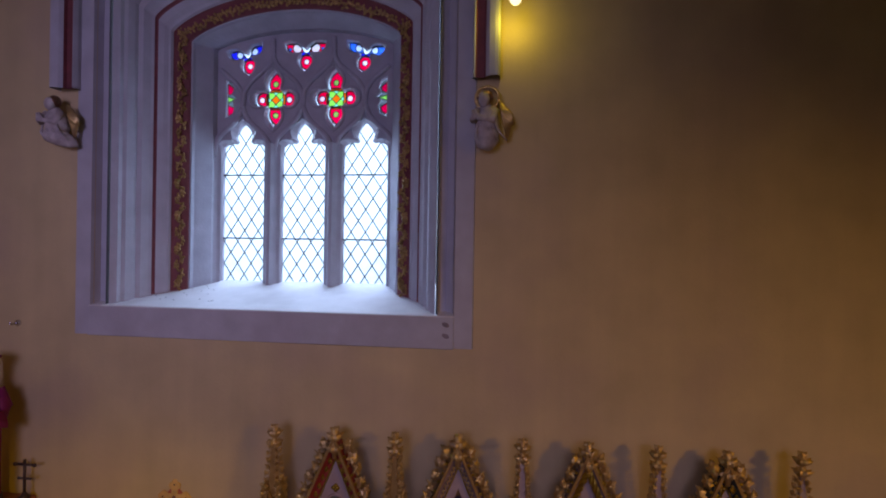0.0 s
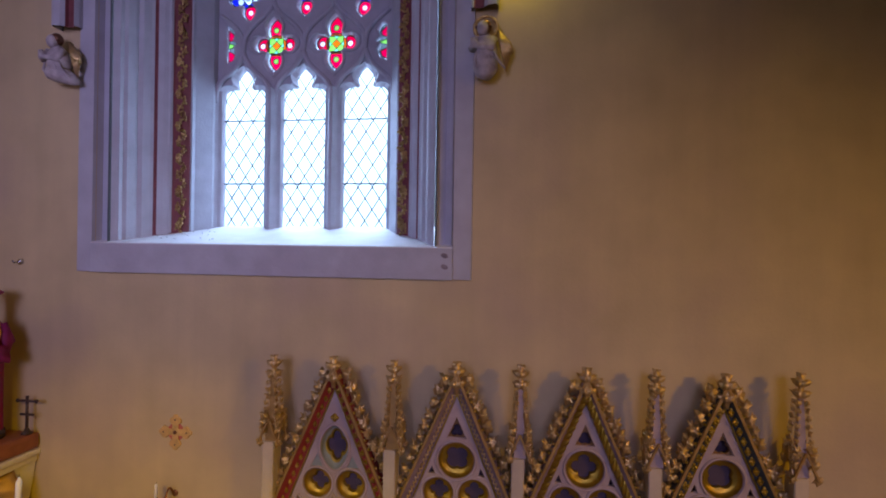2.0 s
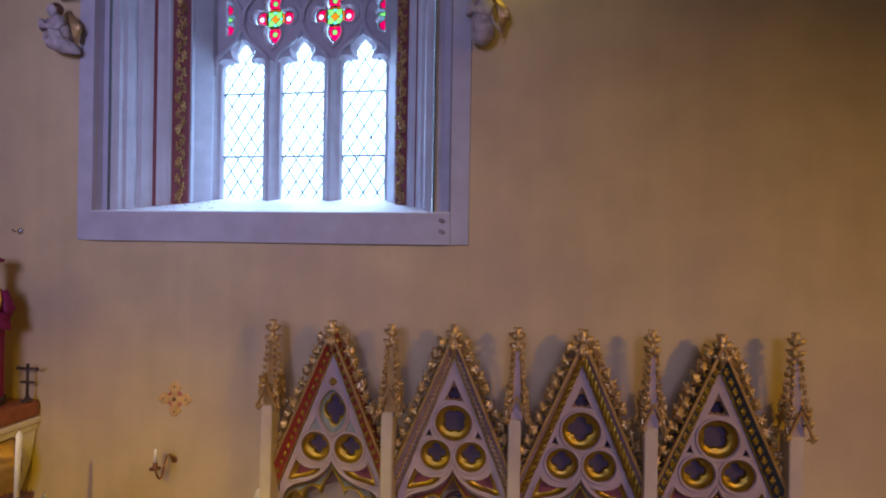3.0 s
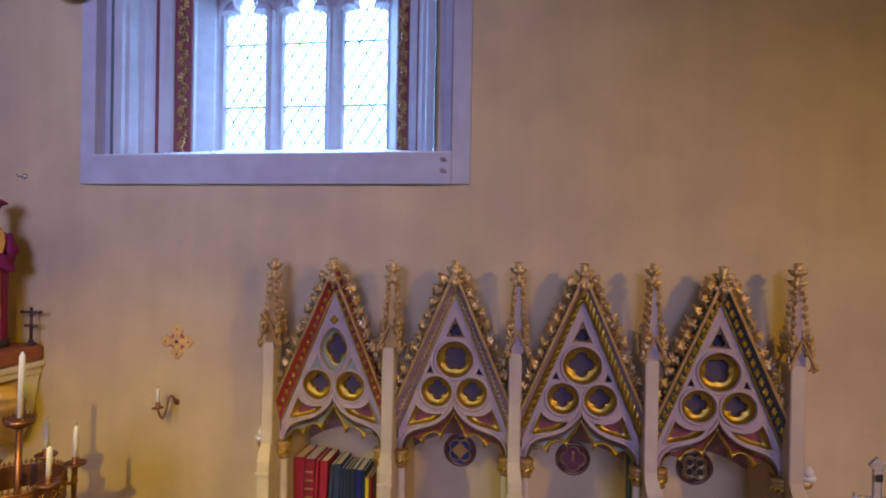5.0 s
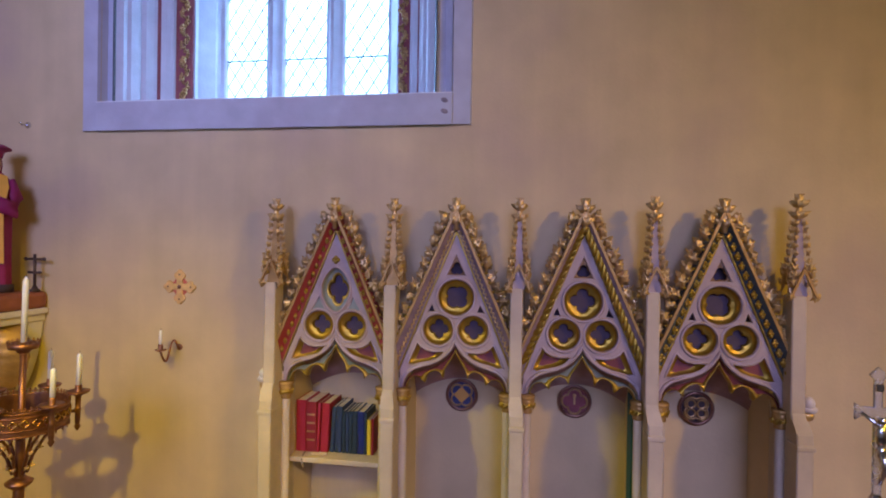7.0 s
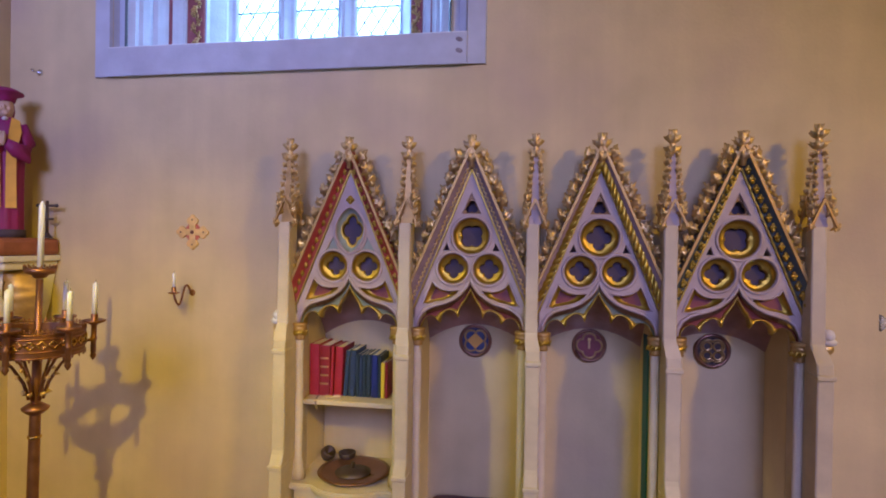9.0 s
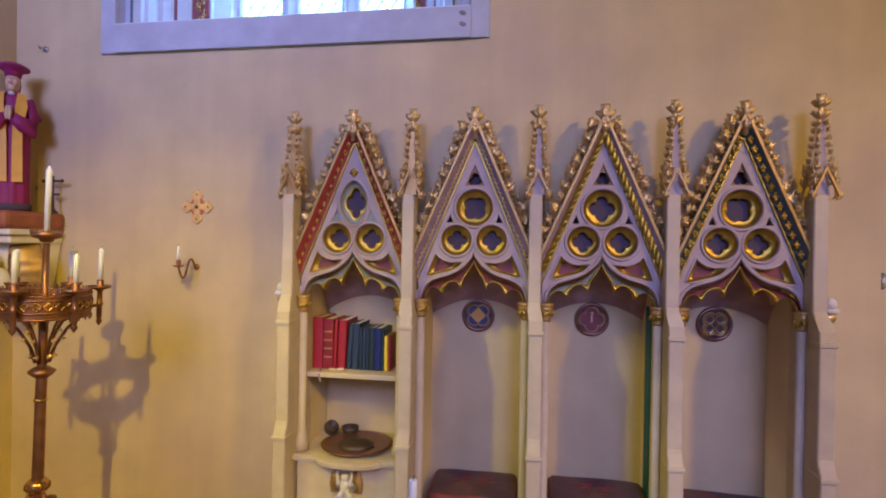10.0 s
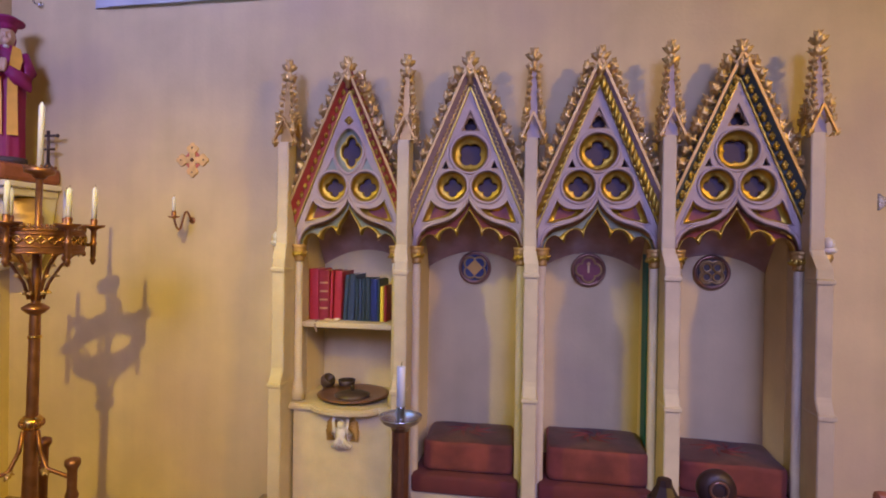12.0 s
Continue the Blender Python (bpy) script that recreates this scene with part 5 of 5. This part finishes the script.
# ---- statue on its bracket ----
bx, by = -3.58, -0.21
br = thing("statue_bracket", (bx, 0, 1.95), "red-brown wooden bracket shelf with white moulded edge", "bracket")
part("shelf", box(-3.795, -3.365, -0.46, 0.0, 2.085, 2.205, 0.03), WOOD, br, smooth=False)
part("moulding", box(-3.79, -3.36, -0.44, 0.0, 2.045, 2.085, 0.008), WHITE_PAINT, br, "white moulding")
part("lower_moulding", box(-3.785, -3.385, -0.41, 0.0, 1.990, 2.045, 0.012), WHITE_PAINT, br)
cb = loft([[(bx + (0.185 * k) * math.cos(a), min(0.0, -0.01 - (0.33 * k) * math.sin(a)), z) for a in [math.pi * i / 14 for i in range(15)]] for z, k in ((1.990, 1.0), (1.90, 0.92), (1.75, 0.78), (1.62, 0.55), (1.52, 0.30), (1.48, 0.08))])
part("corbel", cb, WHITE_PAINT, br, "pale carved corbel", smooth=True)
ca = bmesh.new()
blob((bx + 0.0, -0.36, 1.86), (0.055, 0.055, 0.065), (0, 0, 0), ca)
blob((bx + 0.0, -0.32, 1.72), (0.10, 0.09, 0.11), (0, 0, 0), ca)
blob((bx + 0.0, -0.27, 1.58), (0.09, 0.08, 0.10), (0, 0, 0), ca)
n = len(ca.faces)
for side in (-1, 1):
    wing_rows = []
    for i in range(13):
        f = i / 12
        row = []
        for k in range(25):
            g = k / 24
            ridge = 0.007 * abs(math.sin(g * 6 * math.pi))
            reach = 0.05 + 0.17 * math.sin(math.pi * (0.15 + 0.80 * g)) ** 0.8
            row.append((bx + side * (0.05 + f * reach * 0.9), -0.29 + 0.10 * f * f - ridge * (0.3 + f) - 0.03 * math.sin(math.pi * f), 1.965 - 0.40 * g + 0.06 * f * (0.5 - g)))
        wing_rows.append(row)
    back_rows = [[(x, y + 0.02, z) for x, y, z in row] for row in wing_rows]
    loft(wing_rows + back_rows[::-1], closed=True, bm=ca)
ca.faces.ensure_lookup_table()
for f in ca.faces[n:]:
    f.material_index = 1
tagged(part("carved_corbel_angel", ca, [WHITE_PAINT, OCHRE], smooth=True), "white carved angel with gold wings under the bracket", "statue")

# the statue is one mesh with painted areas
st = bmesh.new()
sb = Vector((bx - 0.010, by, 2.206))
def ring_row(z, rx, ry, ox=0.0, oy=0.0, fold=0.0, n=32):
    return [(sb.x + ox + (rx + fold * math.cos(9 * a)) * math.cos(a), sb.y + oy + (ry + fold * math.cos(9 * a)) * math.sin(a), sb.z + z) for a in [2 * math.pi * i / n for i in range(n)]]
def paint(start, index):
    st.faces.ensure_lookup_table()
    for f in st.faces[start:]:
        f.material_index = index
loft([ring_row(*r) for r in ((0.0, 0.02, 0.02), (0.0, 0.175, 0.13), (0.05, 0.175, 0.13), (0.055, 0.16, 0.115))], closed=True, bm=st)
paint(0, 4)
n = len(st.faces)
loft([ring_row(*r) for r in ((0.05, 0.150, 0.11, 0, 0, 0.010), (0.25, 0.145, 0.105, 0, 0, 0.010), (0.45, 0.150, 0.105, 0, 0, 0.008), (0.60, 0.160, 0.105, 0, 0, 0.004), (0.70, 0.165, 0.10, 0, 0, 0.002), (0.77, 0.145, 0.09), (0.82, 0.075, 0.06), (0.83, 0.02, 0.02))], closed=True, bm=st)
for s in (-1, 1):
    tube([(sb.x + s * 0.135, sb.y - 0.01, sb.z + 0.76), (sb.x + s * 0.205, sb.y - 0.03, sb.z + 0.64), (sb.x + s * 0.195, sb.y - 0.07, sb.z + 0.57), (sb.x + s * 0.10, sb.y - 0.125, sb.z + 0.595), (sb.x + s * 0.035, sb.y - 0.15, sb.z + 0.63)], [0.052, 0.058, 0.066, 0.055, 0.038], 12, st)
paint(n, 0)
n = len(st.faces)
for s in (-1, 1):
    loft([[(sb.x + s * a, sb.y - d, sb.z + z) for a, d, z in ((0.02, 0.118, 0.20), (0.022, 0.122, 0.45), (0.028, 0.128, 0.58), (0.05, 0.125, 0.72), (0.06, 0.085, 0.815))],
          [(sb.x + s * a, sb.y - d, sb.z + z) for a, d, z in ((0.118, 0.112, 0.20), (0.112, 0.112, 0.45), (0.112, 0.114, 0.58), (0.150, 0.090, 0.72), (0.125, 0.055, 0.800))]], bm=st)
paint(n, 1)
n = len(st.faces)
blob((sb.x, sb.y - 0.03, sb.z + 0.880), (0.068, 0.062, 0.078), (0, 0, 0), st)
blob((sb.x, sb.y - 0.075, sb.z + 0.845), (0.036, 0.022, 0.024), (0, 0, 0), st)
for s in (-1, 1):
    blob((sb.x + s * 0.032, sb.y - 0.077, sb.z + 0.872), (0.022, 0.016, 0.020), (0, 0, 0), st)
blob((sb.x, sb.y - 0.085, sb.z + 0.912), (0.048, 0.010, 0.010), (0, 0, 0), st)
blob((sb.x, sb.y - 0.094, sb.z + 0.88), (0.012, 0.014, 0.02), (0, 0, 0), st)
blob((sb.x - 0.012, sb.y - 0.165, sb.z + 0.66), (0.022, 0.02, 0.055), (-15, 0, 0), st)
blob((sb.x + 0.012, sb.y - 0.165, sb.z + 0.66), (0.022, 0.02, 0.055), (-15, 0, 0), st)
paint(n, 2)
n = len(st.faces)
lathe([(0.070, 0.0), (0.078, 0.02), (0.090, 0.04), (0.148, 0.056), (0.150, 0.066), (0.09, 0.088), (0.0, 0.094)], (sb.x, sb.y - 0.02, sb.z + 0.925), 24, st)
blob((sb.x, sb.y + 0.03, sb.z + 0.875), (0.060, 0.045, 0.085), (0, 0, 0), st)
paint(n, 0)
n = len(st.faces)
blob((sb.x, sb.y - 0.075, sb.z + 0.805), (0.030, 0.02, 0.014), (0, 0, 0), st)
paint(n, 3)
for v in st.verts:
    v.co.x = sb.x + (v.co.x - sb.x) * 0.63
    v.co.y = sb.y + (v.co.y - sb.y) * 0.84
bmesh.ops.rotate(st, verts=st.verts, cent=sb, matrix=Matrix.Rotation(radians(36), 3, "Z"))
tagged(part("saint_statue", st, [ROBE, STOLE, SKIN, WHITE_PAINT, SHADE_PAINT], smooth=True), "painted statue in crimson robe and cap with yellow stole", "statue")

mc = thing("metal_cross", (-3.40, -0.08, 2.206), "small dark metal double-barred cross on the bracket", "cross")
part("upright", tube([(-3.40, -0.08, 2.240), (-3.40, -0.08, 2.470)], 0.010, 8), BLACKENED, mc, smooth=True)
part("foot", lathe([(0.034, 0.0), (0.034, 0.01), (0.02, 0.02), (0.012, 0.04), (0.0, 0.04)], (-3.40, -0.08, 2.206), 16), BLACKENED, mc, smooth=True)
part("crossbar", tube([(-3.475, -0.08, 2.435), (-3.325, -0.08, 2.435)], 0.009, 8), BLACKENED, mc, smooth=True)
part("lower_crossbar", tube([(-3.45, -0.08, 2.340), (-3.35, -0.08, 2.340)], 0.009, 8), BLACKENED, mc, smooth=True)
for dx2 in (-0.075, 0.075):
    part("tip", blob((-3.40 + dx2, -0.08, 2.435), (0.014, 0.012, 0.014)), BLACKENED, mc, smooth=True)

# ---- standing candelabrum ----
CX, CY = -2.50, -1.07
LEAN_M = pose(CX, CY, 0, 0, 1.6, 0)
cd = thing("candelabrum", (CX, CY, -0.2), "tall dark brass standing candelabrum with a pierced ring", "candelabrum")
def cpart(name, bm, mat, parent=None, label="", smooth=True):
    return part(name, bm, mat, parent or cd, label, smooth, m=LEAN_M)
column = cpart("column", lathe([(0.055, -0.10), (0.045, -0.06), (0.040, 0.0), (0.030, 0.74), (0.027, 0.80), (0.0245, 1.33), (0.021, 1.36), (0.021, 1.62), (0.016, 1.66), (0.015, 2.00), (0.0, 2.0)], seg=20), BRASS)
cpart("upper_knop", lathe([(0.03, 1.325), (0.040, 1.332), (0.058, 1.350), (0.060, 1.358), (0.040, 1.372), (0.030, 1.380)], seg=24), BRASS, column, "turned brass knop")
cpart("lower_knop", lathe([(0.035, 0.745), (0.048, 0.755), (0.052, 0.775), (0.048, 0.795), (0.035, 0.81)], seg=24), BRIGHT_BRASS, column, "gadrooned brass knop")
beads = bmesh.new()
for k in range(14):
    a = 2 * math.pi * k / 14
    blob((0.050 * math.cos(a), 0.050 * math.sin(a), 0.775), (0.008, 0.008, 0.018), (0, 0, 0), beads, 1)
cpart("beading", beads, BRASS, column)
cpart("collar", lathe([(0.024, 1.20), (0.031, 1.205), (0.031, 1.215), (0.024, 1.22)], seg=20), BRIGHT_BRASS, column)
cpart("base_plate", lathe([(0.26, -0.2), (0.26, -0.17), (0.20, -0.14), (0.06, -0.10), (0.0, -0.10)], seg=24), BRASS)
RR, Z0, Z1 = 0.200, 1.640, 1.750
band = bmesh.new()
N = 48
for r in (RR, RR - 0.006):
    loft([[(r * math.cos(2 * math.pi * i / N), r * math.sin(2 * math.pi * i / N), z) for i in range(N)] for z in (Z0, Z1)], closed=True, bm=band)
ringp = cpart("ring", band, BRASS, None, "pierced brass ring with cresting")
for z in (Z0, Z1, Z0 + 0.03, Z1 - 0.02):
    cpart("ring_bead", tube([(RR * math.cos(2 * math.pi * i / 36), RR * math.sin(2 * math.pi * i / 36), z) for i in range(36)], 0.006, 6, closed=True), BRASS, ringp)
cm = bmesh.new()
tube([(0, 0, 0), (0, 0, 0.020)], 0.0035, 5, cm)
blob((0, 0, 0.024), (0.006, 0.005, 0.007), (0, 0, 0), cm, 1)
for s in (-1, 1):
    blob((s * 0.007, 0, 0.014), (0.005, 0.004, 0.005), (0, 0, 0), cm, 1)
CREST = mesh_of(cm, "crest", BRASS, True)
dm = bmesh.new()
blob((0, 0, -0.010), (0.006, 0.005, 0.011), (0, 0, 0), dm, 1)
DROP = mesh_of(dm, "drop", BRASS, True)
om = bmesh.new()
tube([(x, 0, z) for x, z in foil(0, 0, 0.018, 4, 0, 24)], 0.004, 5, om, closed=True)
ORN = mesh_of(om, "pierced_foil", BRIGHT_BRASS, True)
for k in range(54):
    a = 2 * math.pi * k / 54
    part("crest", CREST, BRASS, ringp, m=LEAN_M @ pose(RR * math.cos(a), RR * math.sin(a), Z1, 0, 0, math.degrees(a) + 90))
    if k % 2 == 0:
        part("drop", DROP, BRASS, ringp, m=LEAN_M @ pose(RR * math.cos(a), RR * math.sin(a), Z0, 0, 0, math.degrees(a) + 90))
        part("pierced_foil", ORN, BRIGHT_BRASS, ringp, m=LEAN_M @ pose((RR + 0.004) * math.cos(a), (RR + 0.004) * math.sin(a), Z0 + 0.062, 0, 0, math.degrees(a) + 90))
for k in range(6):
    a = radians(46 + 60 * k)
    c, s = math.cos(a), math.sin(a)
    rad = RR + 0.036
    post = cpart("candle_post", lathe([(0.0, 1.555), (0.008, 1.565), (0.016, 1.580), (0.010, 1.592), (0.013, 1.605), (0.013, 1.66), (0.018, 1.67), (0.013, 1.68), (0.013, 1.735), (0.020, 1.745), (0.050, 1.757), (0.054, 1.768), (0.020, 1.762), (0.015, 1.768), (0.017, 1.79), (0.014, 1.80), (0.0, 1.80)], (rad * c, rad * s, 0.018), 16), BRASS, None, "candle post with drip pan")
    cpart("bracket", tube([(RR * c, RR * s, 1.68), (rad * c, rad * s, 1.68)], 0.008, 6), BRASS, post)
    cpart("arm", tube([(0.028 * c, 0.028 * s, 1.40), (0.05 * c, 0.05 * s, 1.48), (0.10 * c, 0.10 * s, 1.57), (0.15 * c, 0.15 * s, 1.625), (RR * c, RR * s, 1.645)], [0.009, 0.008, 0.007, 0.007, 0.006], 8), BRASS, column, "curved foliate arm")
    for f, zz in ((0.075, 1.535), (0.12, 1.588), (0.045, 1.45)):
        part("arm_leaf", CROCKETS[k % 3], BRASS, column, m=LEAN_M @ pose(f * c, f * s, zz - 0.012, 0, 60, math.degrees(a)) @ Matrix.Scale(0.42, 4))
    p = LEAN_M @ Vector((rad * c, rad * s, 1.813))
    candle("candle", p.x, p.y, p.z, 0.0125, 0.172 - 0.012 * (k % 3), "white candle on the candelabrum ring", "candles", 1.6)
cpart("top_pan", lathe([(0.018, 2.005), (0.028, 2.010), (0.034, 2.022), (0.064, 2.030), (0.070, 2.058), (0.062, 2.058), (0.020, 2.045), (0.020, 2.06), (0.0, 2.06)], seg=28), BRASS, column, "pierced brass drip pan")
for k in range(18):
    a = 2 * math.pi * k / 18
    part("pan_crest", CREST, BRASS, column, m=LEAN_M @ pose(0.068 * math.cos(a), 0.068 * math.sin(a), 2.055, 0, 0, math.degrees(a) + 90) @ Matrix.Scale(0.6, 4))
p = LEAN_M @ Vector((0, 0, 2.055))
candle("altar_candle", p.x, p.y, p.z, 0.0135, 0.335, "tall white altar candle on the candelabrum", "candles", 1.6)
for k in range(3):
    a = radians(2 + 120 * k)
    c, s = math.cos(a), math.sin(a)
    foot = cpart("foot_post", lathe([(0.030, -0.15), (0.030, -0.08), (0.022, -0.03), (0.022, 0.40), (0.032, 0.43), (0.022, 0.46), (0.022, 0.56), (0.036, 0.585), (0.034, 0.61), (0.012, 0.62), (0.0, 0.622)], (0.235 * c, 0.235 * s, 0), 16), BRASS, None, "turned brass foot post")
    cpart("stay", tube([(0.035 * c, 0.035 * s, 0.74), (0.05 * c, 0.05 * s, 0.64), (0.09 * c, 0.09 * s, 0.55), (0.225 * c, 0.225 * s, 0.52)], 0.011, 8), BRASS, foot)
    part("foot_leaf", CROCKETS[k], BRASS, foot, m=LEAN_M @ pose(0.09 * c, 0.09 * s, 0.545, 0, 110, math.degrees(a)) @ Matrix.Scale(0.7, 4))

# ---- nearer candle stand ----
NX, NY = -0.357, -1.95
ns = thing("candle_stand", (NX, NY, -0.2), "slender fluted brass candle stand with silver dish", "candle stand")
part("base", lathe([(0.13, -0.2), (0.13, -0.18), (0.06, -0.15), (0.03, -0.12), (0.0, -0.12)], (NX, NY, 0), 28), BRASS, ns, smooth=True)
bm = bmesh.new()
NSG = 32
loft([[(NX + (0.022 + 0.003 * math.cos(8 * a)) * math.cos(a), NY + (0.022 + 0.003 * math.cos(8 * a)) * math.sin(a), z) for a in [2 * math.pi * i / NSG for i in range(NSG)]] for z in (-0.14, 1.19)], closed=True, bm=bm)
part("stem", bm, BRASS, ns, smooth=True)
part("dish", lathe([(0.025, 1.180), (0.030, 1.192), (0.052, 1.204), (0.060, 1.215), (0.061, 1.220), (0.050, 1.213), (0.018, 1.206), (0.0, 1.206)], (NX, NY, 0), 32), SILVER, ns, "silver drip dish", smooth=True)
part("socket", lathe([(0.013, 1.204), (0.014, 1.212), (0.0125, 1.245), (0.014, 1.248), (0.0, 1.248)], (NX, NY, 0), 16), SILVER, ns, smooth=True)
candle("candle", NX, NY, 1.247, 0.0122, 0.112, "short white candle in the silver dish", "candles", 0, False)

# ---- crucifix on its stand ----
KX, KY = 1.51, -0.90
kr = thing("altar_crucifix", (KX, KY, -0.2), "silver crucifix with lobed ends on a slim stand", "crucifix")
part("stand", lathe([(0.12, -0.2), (0.12, -0.18), (0.04, -0.14), (0.018, -0.08), (0.016, 1.510), (0.03, 1.530), (0.016, 1.560), (0.0, 1.560)], (KX, KY, 0), 20), SILVER, kr, smooth=True)
part("cross", sheet([[(KX - 0.015, 1.550), (KX + 0.015, 1.550), (KX + 0.015, 1.885), (KX + 0.070, 1.885), (KX + 0.088, 1.870), (KX + 0.088, 1.940), (KX + 0.070, 1.925), (KX + 0.015, 1.925), (KX + 0.015, 2.040), (KX + 0.034, 2.060), (KX, 2.095), (KX - 0.034, 2.060), (KX - 0.015, 2.040), (KX - 0.015, 1.925), (KX - 0.070, 1.925), (KX - 0.088, 1.940), (KX - 0.088, 1.870), (KX - 0.070, 1.885), (KX - 0.015, 1.885)]], KY - 0.01, 0.02, 0.003), CRYSTAL, kr, "clear crystal cross")
part("plaque", box(KX - 0.014, KX + 0.014, KY - 0.016, KY - 0.008, 1.995, 2.025), SILVER, kr)
bm = blob((KX, KY - 0.03, 1.875), (0.016, 0.016, 0.02))
blob((KX, KY - 0.027, 1.810), (0.024, 0.016, 0.05), (0, 0, 0), bm)
blob((KX, KY - 0.027, 1.745), (0.020, 0.018, 0.03), (0, 0, 0), bm)
tube([(KX - 0.072, KY - 0.02, 1.905), (KX, KY - 0.028, 1.845), (KX + 0.072, KY - 0.02, 1.905)], 0.008, 8, bm)
tube([(KX, KY - 0.027, 1.750), (KX + 0.010, KY - 0.04, 1.680), (KX, KY - 0.022, 1.610)], [0.018, 0.014, 0.008], 8, bm)
tagged(part("cross_figure", bm, SILVER, kr, smooth=True), "small plain silver figure")

# ---- dark chair backs near the seats ----
ch = thing("carved_chair", (0.60, -1.30, -0.2), "dark carved wooden chair with round knobs", "chair")
part("back_rail", box(0.44, 0.75, -1.32, -1.28, 0.70, 0.775, 0.012), DARK_WOOD, ch)
part("round_knob", lathe([(0.0, 0.0), (0.060, 0.004), (0.070, 0.02), (0.066, 0.045), (0.045, 0.058), (0.0, 0.060)], seg=28), DARK_WOOD, ch, smooth=True, m=pose(0.68, -1.275, 0.820, 90, 0, 0))
part("knob_ring", tube([(x, -1.337, z) for x, z in circle(0.68, 0.825, 0.030, 20)], 0.006, 6, closed=True), COPPER, ch, smooth=True)
part("peaked_post", lathe([(0.060, 0.70), (0.058, 0.765), (0.030, 0.815), (0.026, 0.838), (0.0, 0.842)], (0.50, -1.30, 0), 8), DARK_WOOD, ch)
part("lower_rail", box(0.44, 0.75, -1.315, -1.285, 0.30, 0.36, 0.008), DARK_WOOD, ch)
for x in (0.46, 0.72):
    part("back_post", box(x - 0.02, x + 0.02, -1.32, -1.28, -0.2, 0.70, 0.004), DARK_WOOD, ch)
    part("front_leg", box(x - 0.02, x + 0.02, -1.72, -1.68, -0.2, 0.22, 0.004), DARK_WOOD, ch)
part("seat", box(0.43, 0.76, -1.73, -1.27, 0.22, 0.26, 0.010), DARK_WOOD, ch)
ch2 = thing("bench_end", (1.28, -1.30, -0.2), "red-brown wooden bench end panel", "bench")
part("end_panel", box(1.20, 1.42, -1.33, -1.28, -0.2, 0.857, 0.02), WOOD, ch2)
